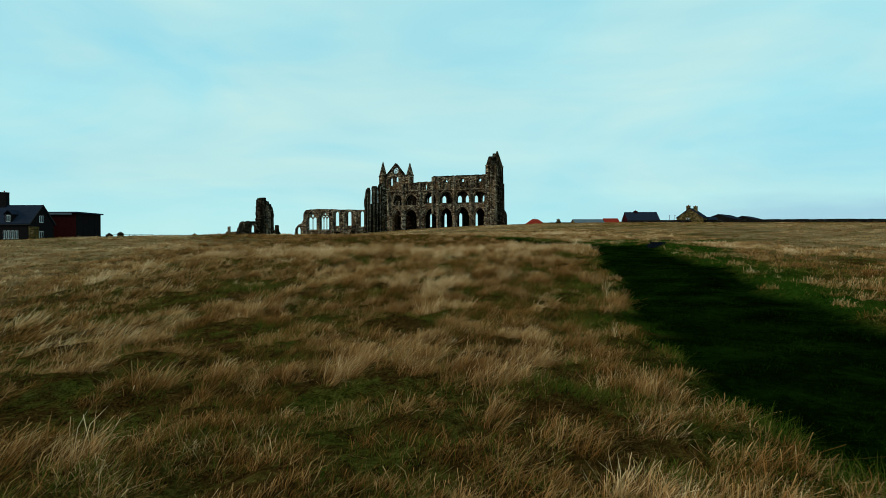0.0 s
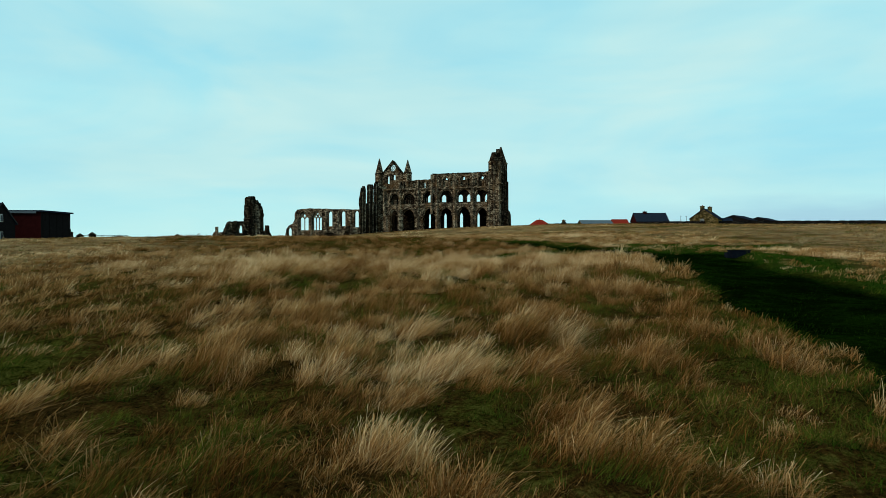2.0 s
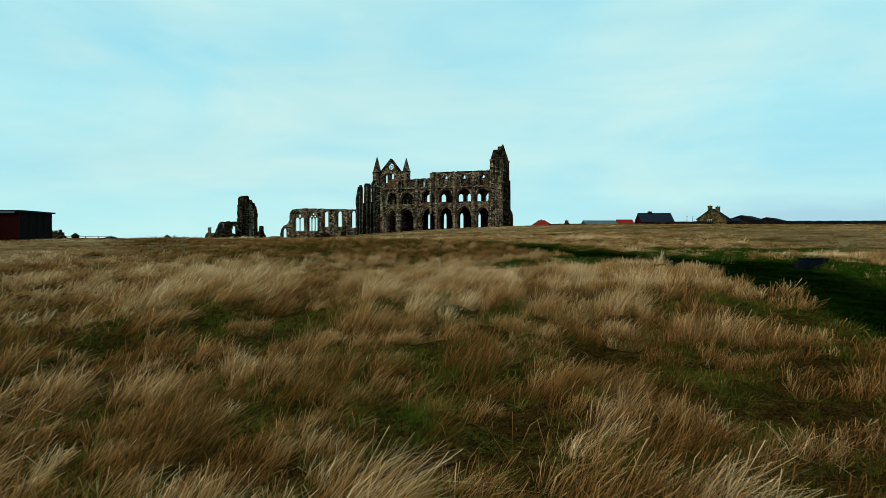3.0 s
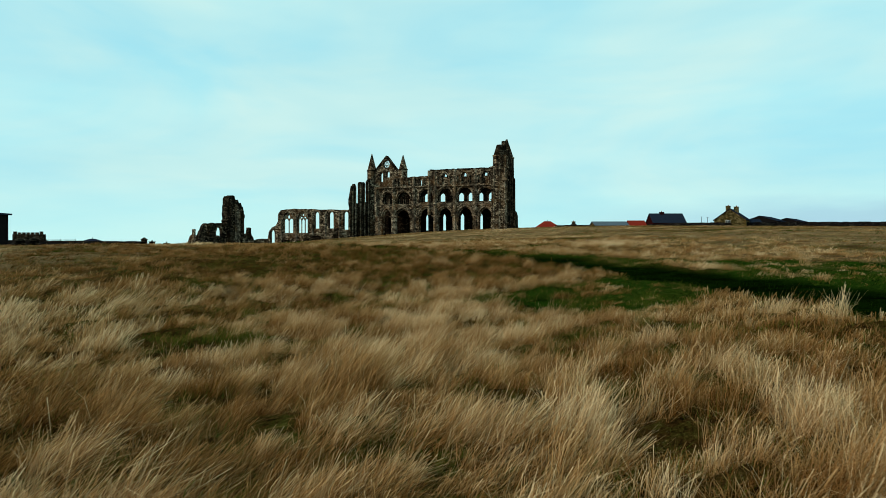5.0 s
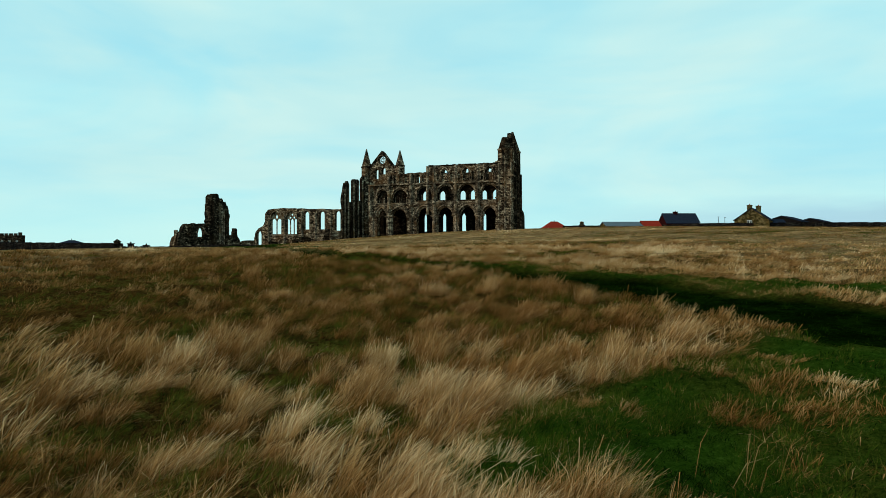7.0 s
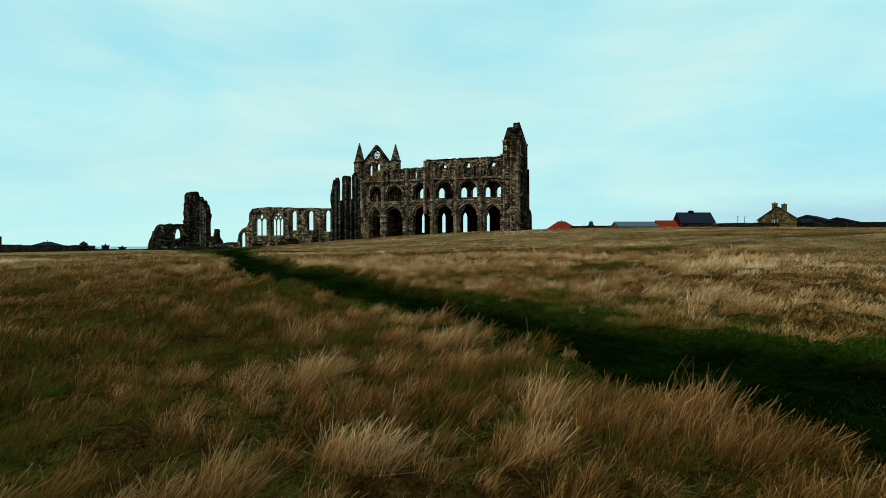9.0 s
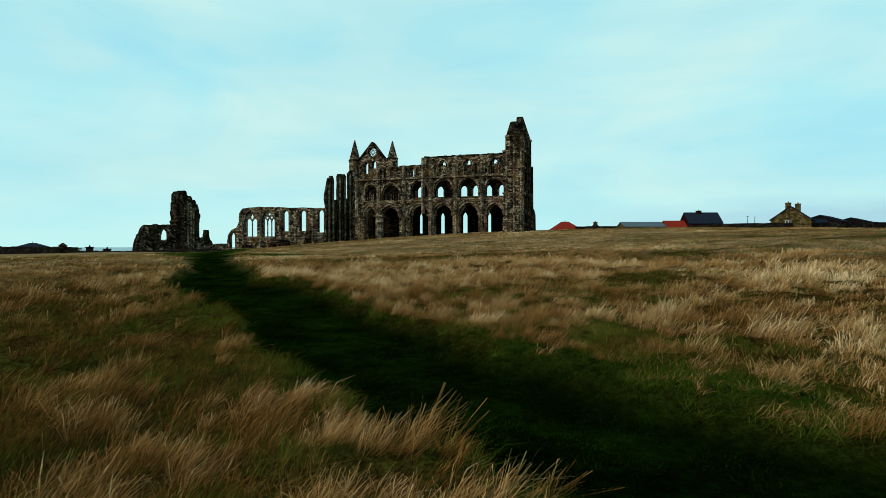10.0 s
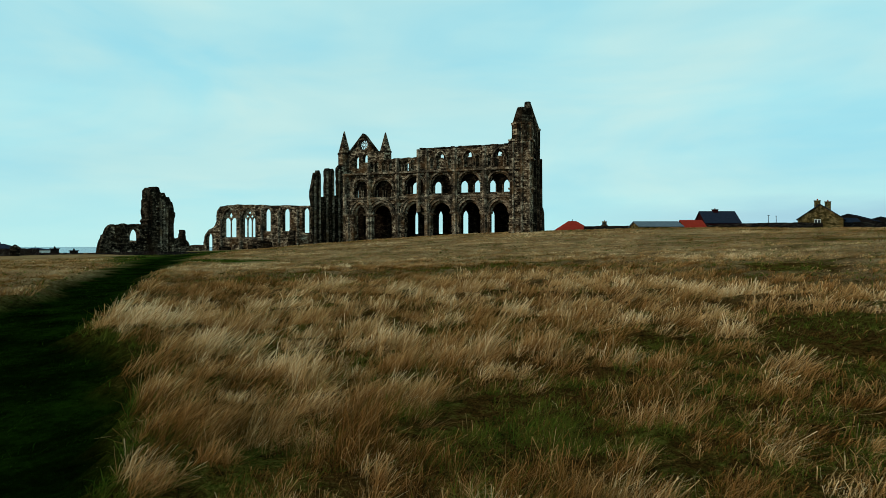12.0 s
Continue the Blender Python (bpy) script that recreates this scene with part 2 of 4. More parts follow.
# where the tall pale grass stands thick (+) or thins out (-): x, y, spread, amount
STANDS = [
    (-2.6, 8.1, 1.3, 0.25), (0.4, 8.6, 1.2, 0.1), (-3.7, 5.7, 1.2, 0.15), (1, 7, 6, -0.4), (4, 64.2, 1.8, 0.35), (-2.5, 71, 2.5, 0.25), (-7, 80, 4, 0.15), (4, 29, 4, 0.2), (-1.4, 36, 5, 0.15), (-3.5, 41.5, 2, -0.3), (3.3, 36, 3, 0.25), (7.2, 36, 2.2, 0.25), (-6, 32.8, 2.5, 0.2), (0, 48, 4.5, 0.3), (3.2, 49.4, 1.2, 0.3), (5.6, 46.0, 1.4, 0.15), (9.5, 46.3, 2.2, 0.25),
    (-13, 48, 5, 0.2), (10, 95, 8, 0.15), (13, 86, 9, 0.15), (0, 95, 8, 0.2), (-3.5, 90, 3, 0.05), (38, 112, 24, -0.2), (-15, 66, 7, -0.2), (20, 26, 9, -0.4), (-1, 60, 6, 0.25), (6, 79, 3, 0.2), (-2, 66.5, 3.4, -0.14), (-6, 75, 3.5, -0.15), (3, 15, 3, 0.1), (4, 85, 6, -0.28), (5, 42, 2.5, -0.1), (6.5, 54.5, 2.2, -0.2), (-0.5, 10, 2.4, -0.2), (-3, 23.5, 1.6, -0.15), (0, 24, 2.0, 0.05), (-4.2, 10.5, 2.4, -0.2), (0.3, 53, 2.2, -0.03),
]
# hollows of short green grass: x, y, spread
HOLLOWS = [
    (-1.2, 7.3, 0.6), (-0.5, 4.9, 0.6), (1.3, 6.5, 0.6), (-8.5, 19, 1.5), (1, 15.5, 0.7), (-0.9, 12.6, 0.8), (-4.8, 13.4, 1.0), (3.9, 16.9, 0.9), (-3.5, 29.3, 1.2), (-0.1, 23.7, 0.6), (-6.6, 21.7, 1.4), (-3, 18.6, 0.9), (0.6, 18.5, 0.7), (3.6, 25.9, 0.9), (1.5, 30.2, 0.5), (2.5, 27, 0.45), (6, 30.7, 0.8),
    (-2.4, 44.6, 0.9), (-4.4, 44.1, 0.9), (-5.8, 45.6, 0.8), (-1.1, 46.7, 0.6), (2.3, 47.6, 0.6), (-1.3, 50.8, 0.8), (3.9, 43.6, 0.8), (2.8, 41.6, 0.5), (2.9, 51.9, 0.6), (7.2, 43.4, 0.6), (5.4, 54.6, 0.7), (-1.9, 57.5, 0.8), (-2.2, 55.4, 0.7), (-3.8, 53.3, 0.9),
]
HOLLOWS += [(3.8, 67.2, 0.5), (2, 85.8, 0.8), (8.8, 88.5, 1.4), (4.3, 77, 0.9), (6.6, 76, 0.9), (3.7, 81.4, 0.8), (5.8, 89.5, 0.8), (10.5, 91.5, 1.4), (2.4, 84.6, 0.7), (4.1, 84.2, 0.6), (18, 106, 3.5)]
# where the dead grass is russet: x, y, spread, amount
RUSSET = [(-6, 68, 7, 1.0), (3.5, 60, 3, 0.45), (4, 65, 2, 0.7), (-3, 56, 3, 0.15), (5, 112, 9, 0.7), (0, 20, 6, 0.3), (0, 53.5, 2.5, 0.25), (-12, 80, 6, 0.6), (-4, 77, 3, 0.6)]


def blotted(spots, x, y):
    v = np.zeros_like(x)
    for a, b, s, h in spots:
        v = v + h * np.exp(-((x - a) ** 2 + (y - b) ** 2) / (2 * s * s))
    return v


def hollow(x, y):
    """1 in the middle of a hollow of short grass, ragged at its rim."""
    x, y = np.asarray(x, float), np.asarray(y, float)
    v = blotted([(*h, 1.0) for h in HOLLOWS], x, y)
    return smooth(0.2, 0.95, v + 0.7 * (vnoise(x, y, 0.7, 71) - 0.5) + 0.4 * (vnoise(x, y, 0.25, 72) - 0.5))


def stand(x, y):
    """From 0, beaten down and green, to 1, tall and pale."""
    x, y = np.asarray(x, float), np.asarray(y, float)
    v = 0.14 + 0.45 * vnoise(x, y, 5.5, 31) + 0.42 * vnoise(x, y, 1.7, 32)
    return np.clip(v + blotted(STANDS, x, y) - 0.4 * hollow(x, y), 0, 1)


def verge(x, y):
    """The green edge of the trodden way."""
    return inside(WAYS, x, y, 1.3)


def lush(x, y):
    patchy = 0.70 + 0.30 * smooth(0.28, 0.55, vnoise(x, y, 1.9, 70))
    return np.maximum(patchy * inside(LUSH, x, y, 0.9), 0.75 * verge(x, y) * (1 - 0.38 * smooth(72, 80, y) * smooth(126, 112, y)))


def nearness(x, y):
    """How near the flight passes, in metres."""
    return np.maximum(4.5, np.hypot(1.25 * np.abs(x - 0.8), np.maximum(y - 81.0, 0)))


def sward(x, y):
    """Where the far grass closes over the ground."""
    return 0.8 * smooth(14, 45, nearness(x, y)) * smooth(0.1, 0.4, stand(x, y))


# where green shoots come through: x, y, spread, amount
SHOOTS = [(-2, 66.5, 4, 0.08), (5, 13.5, 3, 0.1), (19, 27, 9, 0.24), (6, 22, 3, 0.08), (30, 100, 16, 0.10), (11, 89, 5, 0.22), (4, 85, 4, 0.14), (5, 76, 3, 0.08), (-10, 48, 5, 0.06), (4, 55, 3, 0.15), (4.5, 42, 2.6, 0.09), (-0.5, 10, 2.2, 0.08), (-4, 76.5, 2.6, -0.14)]


def greenness(x, y):
    """Where short green grass shows between the dry tussocks."""
    x, y = np.asarray(x, float), np.asarray(y, float)
    n = 0.55 * vnoise(x, y, 2.6, 11) + 0.45 * vnoise(x, y, 0.95, 12) + blotted(SHOOTS, x, y)
    east = 0.12 * smooth(6, 18, x) * smooth(75, 20, y)
    dry = 0.75 * smooth(0.48, 0.72, n + east - 0.04 - 0.30 * (stand(x, y) - 0.5))
    return np.maximum(np.maximum(dry, 0.9 * hollow(x, y)), 0.95 * lush(x, y))


# ground: one sheet to the horizon
def spaced(fine_a, fine_b, step, a, b):
    mid = list(np.arange(fine_a, fine_b, step))
    lo, hi, s = [], [], step
    v = fine_a
    while v > a:
        s *= 1.12
        v -= s
        lo.append(v)
    v, s = mid[-1], step
    while v < b:
        s *= 1.12
        v += s
        hi.append(v)
    return np.array(lo[::-1] + mid + hi)


def sheet(name, xs, ys, height, mat, mask=None):
    gx, gy = np.meshgrid(xs, ys)
    z = height(gx, gy)
    nx, ny = len(xs), len(ys)
    co = np.stack([gx, gy, z], -1).reshape(-1, 3)
    i = (np.arange(ny - 1)[:, None] * nx + np.arange(nx - 1)).ravel()
    quads = np.stack([i, i + 1, i + 1 + nx, i + nx], -1)
    me = bpy.data.meshes.new(name)
    me.vertices.add(len(co))
    me.vertices.foreach_set("co", co.ravel())
    me.loops.add(quads.size)
    me.loops.foreach_set("vertex_index", quads.ravel())
    me.polygons.add(len(quads))
    me.polygons.foreach_set("loop_start", np.arange(len(quads)) * 4)
    me.polygons.foreach_set("use_smooth", np.ones(len(quads), bool))
    me.update()
    for key, field in (mask or {}).items():
        me.attributes.new(key, "FLOAT", "POINT").data.foreach_set("value", field(gx, gy).ravel())
    me.materials.append(mat)
    return new(name, me)


gm, k, b = material("field_ground", 0.95)
pos = k.n("ShaderNodeNewGeometry").outputs["Position"]
cover = {}
for key in ("worn", "lush", "sward"):
    cover[key] = k.n("ShaderNodeAttribute")
    cover[key].attribute_name = key
turf_n = k.noise(pos, 0.35, 5, 0.6)
fine_n = k.noise(pos, 6.0, 5, 0.7)
bits_n = k.noise(pos, 26.0, 4, 0.75)
# dead thatch, moss and green shoots, darkened for the shade between tussocks
thatch = k.ramp(k.mix(0.55, fine_n, bits_n), (0.38, (0.006, 0.004, 0.0015)), (0.46, (0.034, 0.016, 0.004)), (0.54, (0.06, 0.027, 0.007)), (0.64, (0.14, 0.066, 0.02)))
shoots = k.ramp(k.mix(0.55, fine_n, bits_n), (0.36, (0.006, 0.008, 0.001)), (0.48, (0.030, 0.034, 0.004)), (0.60, (0.090, 0.085, 0.016)))
tops = k.ramp(k.mix(0.6, turf_n, fine_n), (0.38, (0.085, 0.042, 0.016)), (0.5, (0.27, 0.15, 0.068)), (0.62, (0.48, 0.31, 0.165)))
lawn = k.ramp(k.mix(0.5, fine_n, bits_n), (0.36, (0.006, 0.014, 0.001)), (0.5, (0.020, 0.046, 0.004)), (0.66, (0.044, 0.082, 0.010)))
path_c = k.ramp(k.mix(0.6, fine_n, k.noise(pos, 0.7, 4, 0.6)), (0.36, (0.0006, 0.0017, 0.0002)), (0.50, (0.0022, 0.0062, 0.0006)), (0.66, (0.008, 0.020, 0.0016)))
mixed = k.mix(k.ramp(k.mix(0.4, k.noise(pos, 0.5, 5, 0.62), fine_n), (0.48, 0.0), (0.58, 0.8)), thatch, shoots)
mixed = k.mix(cover["sward"].outputs["Fac"], mixed, tops)
mixed = k.mix(cover["lush"].outputs["Fac"], mixed, lawn)
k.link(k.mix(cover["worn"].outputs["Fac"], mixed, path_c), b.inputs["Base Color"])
bump(k, b, k.mix(0.5, k.noise(pos, 18.0, 4, 0.75), k.noise(pos, 2.2, 4, 0.65)), 1.0, 0.2)
GROUND_M = gm
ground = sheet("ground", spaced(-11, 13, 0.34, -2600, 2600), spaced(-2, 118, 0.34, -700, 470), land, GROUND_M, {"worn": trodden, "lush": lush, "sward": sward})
tagged(ground, "rolling headland field of rough grass with a trodden way", "ground", kind="structure")

sm, k, b = material("sea_water", 0.25, 0.4)
pos = k.n("ShaderNodeNewGeometry").outputs["Position"]
k.link(k.ramp(k.noise(pos, 0.01, 4, 0.6), (0.3, (0.05, 0.13, 0.19)), (0.7, (0.09, 0.2, 0.27))), b.inputs["Base Color"])
bump(k, b, k.noise(pos, 0.3, 4, 0.6), 0.5, 0.4)
sea = sheet("water", np.linspace(-9000, 9000, 13), np.linspace(380, 5600, 9), lambda x, y: 0 * x - 14.0, sm)
tagged(sea, "pale blue-grey open sea below the headland", "sea", kind="structure")

# ---- building helpers ----
def part(name, bm, mat, parent, label=""):
    me = bpy.data.meshes.new(name)
    bmesh.ops.recalc_face_normals(bm, faces=bm.faces)
    bm.to_mesh(me)
    bm.free()
    me.materials.append(mat)
    ob = new(name, me)
    ob.parent = parent
    return tagged(ob, label) if label else ob


def thing(name, m, label, category, group="", kind=""):
    ob = new(name)
    ob.empty_display_size = 0.5
    ob.matrix_world = m
    return tagged(ob, label, category, group, kind)


def add_box(bm, x0, x1, y0, y1, z0, z1, taper=0.0):
    vs = [bm.verts.new((x + (taper if x == x0 else -taper) * (z == z1), y + (taper if y == y0 else -taper) * (z == z1), z)) for z in (z0, z1) for x, y in ((x0, y0), (x1, y0), (x1, y1), (x0, y1))]
    for f in ((0, 3, 2, 1), (4, 5, 6, 7), (0, 1, 5, 4), (1, 2, 6, 5), (2, 3, 7, 6), (3, 0, 4, 7)):
        bm.faces.new([vs[i] for i in f])


def box(*a, **kw):
    bm = bmesh.new()
    add_box(bm, *a, **kw)
    return bm


def add_post(bm, x, y, z0, z1, r0, r1=None, sides=10):
    r1 = r0 if r1 is None else r1
    ring = [[bm.verts.new((x + r * math.cos(2 * math.pi * i / sides + 0.2), y + r * math.sin(2 * math.pi * i / sides + 0.2), z)) for i in range(sides)] for r, z in ((r0, z0), (max(r1, 0.01), z1))]
    for i in range(sides):
        j = (i + 1) % sides
        bm.faces.new((ring[0][i], ring[0][j], ring[1][j], ring[1][i]))
    bm.faces.new(ring[0][::-1])
    bm.faces.new(ring[1])


def post(*a, **kw):
    bm = bmesh.new()
    add_post(bm, *a, **kw)
    return bm


def add_slab(bm, loops, near, thick, across=False):
    """A wall from an outline and its openings, each a list of (along, z). It stands on y = near, or with across on x = near, and is thick towards plus."""
    from mathutils.geometry import tessellate_polygon

    flat = [p for lp in loops for p in lp]
    tris = tessellate_polygon([[Vector((a, z, 0)) for a, z in lp] for lp in loops])
    place = (lambda a, z, d: (d, a, z)) if across else (lambda a, z, d: (a, d, z))
    front = [bm.verts.new(place(a, z, near)) for a, z in flat]
    back = [bm.verts.new(place(a, z, near + thick)) for a, z in flat]
    for t in tris:
        if len(set(t)) == 3:
            try:
                bm.faces.new([front[i] for i in t])
                bm.faces.new([back[i] for i in t[::-1]])
            except ValueError:
                pass
    start = 0
    for lp in loops:
        n = len(lp)
        for i in range(n):
            p, q = start + i, start + (i + 1) % n
            bm.faces.new((front[p], front[q], back[q], back[p]))
        start += n


def slab(loops, near, thick, across=False):
    bm = bmesh.new()
    add_slab(bm, loops, near, thick, across)
    return bm


def pointed(c, width, z0, spring, apex, n=7):
    """The outline of a pointed opening, from its left foot over the top to the right foot."""
    h, rise = width / 2, apex - spring
    r = (h * h + rise * rise) / (2 * h)
    full = math.atan2(rise, r - h) if r > h else math.pi / 2
    left = [(c - h + r - r * math.cos(full * i / n), spring + r * math.sin(full * i / n)) for i in range(n + 1)]
    right = [(2 * c - x, z) for x, z in left[-2::-1]]
    return [(c - h, z0), *left, *right, (c + h, z0)]


def rounded(c, width, z0, spring, n=12):
    h = width / 2
    return [(c - h, z0), *[(c - h * math.cos(math.pi * i / n), spring + h * math.sin(math.pi * i / n)) for i in range(n + 1)], (c + h, z0)]


def ring(arch, grow):
    """The band between an arch and the same arch grown outwards."""
    cx = (arch[0][0] + arch[-1][0]) / 2
    zs = arch[1][1]
    out = []
    for x, z in arch[1:-1]:
        d = Vector((x - cx, max(z - zs, 0)))
        d = d.normalized() if d.length > 1e-6 else Vector((0, 1))
        out.append((x + d.x * grow, z + d.y * grow))
    return out + arch[1:-1][::-1]


def ragged(points, step, amount, seed):
    """An outline broken into short weathered steps."""
    rnd = random.Random(seed)
    out = []
    for (ax, az), (bx, bz) in zip(points, points[1:]):
        n = max(1, int(math.hypot(bx - ax, bz - az) / step))
        for i in range(n):
            s = i / n
            out.append((ax + (bx - ax) * s + (rnd.uniform(-amount, amount) if i else 0), az + (bz - az) * s + (rnd.uniform(-amount, amount) if i else 0)))
    return out + [points[-1]]


# ---- the ruined abbey ----
ABBEY = pose(0, 189.5, 0, 0, 0, -18)
BASE_Z = 2.0


def abbey_choir():
    t = thing("ruined_abbey_church", ABBEY @ pose(0, 0, 0), "roofless gothic abbey ruin of dark weathered sandstone", "ruin")
    bays = [(12.2, 3.6, 11.15, 9.1), (6.65, 4.1, 11.4, 9.1), (1.0, 4.2, 11.4, 9.1), (-4.3, 4.2, 11.4, 9.1), (-11.2, 4.4, 11.1, 8.8), (-15.8, 2.8, 11.1, 9.0)]
    arches = [pointed(c, wd, BASE_Z, sp, ap) for c, wd, ap, sp in bays]
    # arcade storey
    top = 12.1
    outline = [(-19.4, BASE_Z)]
    for a in reversed(arches):
        outline += a
    outline += [(17.5, BASE_Z), (17.5, top), (-19.4, top)]
    part("arcade_wall", slab([outline], 0.0, 1.6), STONE, t)
    for a in arches:
        part("arch_moulding", slab([ring(a, 0.42)], -0.14, 0.2), STONE_TRIM, t)
        part("arch_moulding", slab([ring([(x * 1 + 0, z) for x, z in pointed((a[0][0] + a[-1][0]) / 2, a[-1][0] - a[0][0] - 0.7, BASE_Z, a[1][1] - 0.1, max(z for _, z in a) - 0.4)], 0.36)], 0.5, 0.6), STONE_TRIM, t)
    for c, wd, ap, sp in bays:
        part("hood_moulding", slab([ring(pointed(c, wd + 1.15, sp - 0.2, sp, ap + 0.55), 0.2)], -0.34, 0.36), STONE_TRIM, t)
    # clustered piers
    for u in (9.55, 3.85, -1.65, -7.7, -13.9, -18.3, 14.9):
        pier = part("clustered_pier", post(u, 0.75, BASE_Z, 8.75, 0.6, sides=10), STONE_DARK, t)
        for i in range(8):
            ang = i * math.pi / 4
            part("shaft", post(u + 0.62 * math.cos(ang), 0.75 + 0.78 * math.sin(ang), BASE_Z, 8.75, 0.24, sides=8), STONE_TRIM, pier)
        bm = bmesh.new()
        add_box(bm, u - 1.0, u + 1.0, -0.25, 1.75, 8.75, 9.1, -0.08)
        part("capital", bm, STONE_TRIM, t)
    # gallery storey
    galleries = [(12.15, 3.9, 12.45, 14.4), (6.55, 4.1, 12.5, 14.5), (1.0, 4.0, 12.5, 14.5), (-4.4, 3.9, 12.55, 14.4), (-10.9, 4.2, 11.95, 13.7), (-15.6, 3.0, 11.95, 14.3)]
    holes = [rounded(c, wd, z0 + 0.15, sp) for c, wd, z0, sp in galleries]
    outline = [(-19.4, top), (17.5, top), (17.5, 16.9), (-19.4, 16.9)]
    part("gallery_wall", slab([outline, *[[(x, max(z, top + 0.12)) for x, z in h] for h in holes]], 0.0, 1.4), STONE, t)
    lights = [((10.75, 1.15), (13.4, 1.15)), ((5.35, 1.35), (7.95, 1.3)), ((0.15, 1.35),), ((-5.75, 0.45), (-4.3, 1.5)), ((-11.8, 1.0), (-10.0, 1.0)), ((-16.3, 0.8), (-14.9, 0.8))]
    for h, pair, (c, wd, z0, sp) in zip(holes, lights, galleries):
        part("gallery_arch_moulding", slab([ring(h, 0.34)], -0.16, 0.2), STONE_TRIM, t)
        part("gallery_arch_moulding", slab([ring(rounded(c, wd - 0.5, max(z0 + 0.15, top + 0.12), sp), 0.27)], 0.45, 0.3), STONE_TRIM, t)
        lo = max(z0 + 0.15, top + 0.12)
        plate = [(x, max(z, lo)) for x, z in rounded(c, wd + 0.1, lo, sp)]
        inner = [pointed(lc, lw, lo + 0.14, lo + 1.5, lo + 2.35, 4) for lc, lw in pair]
        part("gallery_tracery", slab([plate, *inner], 0.9, 0.35), STONE_INNER_SHADE, t)
        for lc, lw in pair:
            part("gallery_shaft", post(lc - lw / 2 - 0.12, 0.84, lo, lo + 1.5, 0.11, sides=6), STONE_TRIM, t)
            part("gallery_shaft", post(lc + lw / 2 + 0.12, 0.84, lo, lo + 1.5, 0.11, sides=6), STONE_TRIM, t)
    # clerestory storey, standing higher over the eastern bays
    high = ragged([(-3.3, 21.05), (17.0, 21.15)], 0.7, 0.09, 3)
    low = ragged([(-14.0, 16.9), (-13.9, 18.6), (-13.4, 19.5), (-3.4, 19.75)], 0.7, 0.1, 4)
    outline = [(17.5, 16.9), (17.5, 21.4), *high[::-1], *low[::-1]]
    small = [pointed(u, 0.95, 19.25, 19.7, 20.3, 4) for u in (12.2, 6.5, 1.1)] + [pointed(-5.7, 0.85, 17.1, 18.6, 19.25, 4)]
    part("clerestory_wall", slab([outline, *small], 0.0, 1.2), STONE, t)
    blind = [(12.2, 17.35, 20.45, 1.9), (6.5, 17.35, 20.45, 1.9), (1.1, 17.35, 20.45, 1.9)]
    blind += [(c + d, 17.35, 19.6, 0.85) for c, *_ in blind[:3] for d in (-1.75, 1.75)]
    blind += [(u, 17.15, 19.3, 1.05) for u in (-5.7, -7.2, -4.5, -9.0, -10.5, -12.0, -13.1)]
    skin = [(17.0, 17.0), (17.0, 20.95), (-3.2, 20.9), (-3.35, 19.55), (-13.4, 19.4), (-13.85, 18.5), (-13.9, 17.0)]
    part("clerestory_face", slab([skin, *[pointed(u, wd, z0, z1 - wd * 0.8, z1, 5) for u, z0, z1, wd in blind]], -0.4, 0.39), STONE, t)
    for u, z0, z1, wd in blind:
        for s in (-1, 1):
            part("blind_arch_shaft", post(u + s * (wd / 2 - 0.06), -0.36, z0, z1 - wd * 0.8, 0.1, sides=6), STONE_TRIM, t)
    for u, z0, z1, wd in blind[:3]:
        part("clerestory_moulding", slab([ring(pointed(u, wd + 0.2, z0, z1 - wd * 0.8, z1 + 0.12, 5), 0.2)], -0.52, 0.14), STONE_TRIM, t)
    for z, d in ((12.1, 0.42), (16.85, 0.62), (11.75, 0.2)):
        part("string_course", box(-19.4, 17.2, -d, 0.05, z - 0.14, z + 0.16), STONE_TRIM, t)
    bm = bmesh.new()
    rnd = random.Random(8)
    u = -3.2
    while u < 16.6:
        s = rnd.uniform(0.5, 1.1)
        add_box(bm, u, u + s * 0.92, -0.22, 1.3, 21.05, 21.25 + rnd.uniform(0, 0.16))
        u += s
    part("parapet_stones", bm, STONE_DARK, t)
    for u, z1 in ((9.5, 21.0), (3.85, 21.0), (-1.65, 21.0), (-3.35, 21.1), (-7.75, 19.6), (-13.7, 19.0), (-18.9, 16.8), (15.4, 21.0)):
        bm = bmesh.new()
        for d in (-0.24, 0.0, 0.24):
            add_post(bm, u + d, -0.3 if d else -0.44, 9.2, z1, 0.17, sides=7)
        part("wall_shaft", bm, STONE_TRIM, t)
    # north aisle behind the arcade
    wins = [pointed(c, wd, 5.2, 8.7, 9.9, 4) for c, wd in ((9.1, 1.35), (3.85, 1.25), (-1.35, 1.1), (-6.5, 0.95), (-17.5, 1.3))]
    part("aisle_wall", slab([[(-19.4, 1.5), (18.4, 1.5), (18.4, 11.8), (-19.4, 11.8)], *wins], 6.6, 1.0), STONE_INNER_SHADE, t)
    part("aisle_vault", box(-19.4, 17.5, 1.5, 6.7, 11.3, 11.75), STONE_INNER_SHADE, t)
    part("transept_wall", slab([ragged([(-16.9, 1.5), (-16.9, 16.4), (-8.4, 16.4), (-8.4, 1.5)], 1.2, 0.1, 5)], 8.0, 1.0), STONE_INNER_SHADE, t)
    # east front, seen almost edge on
    face = [(-10.5, 2.5), (6.6, 2.5), (6.6, 9.0), (5.4, 9.8), (1.4, 10.6), (1.4, 21.0), (-1.2, 21.6), (-4.9, 25.2), (-8.6, 21.6), (-10.5, 21.0)]
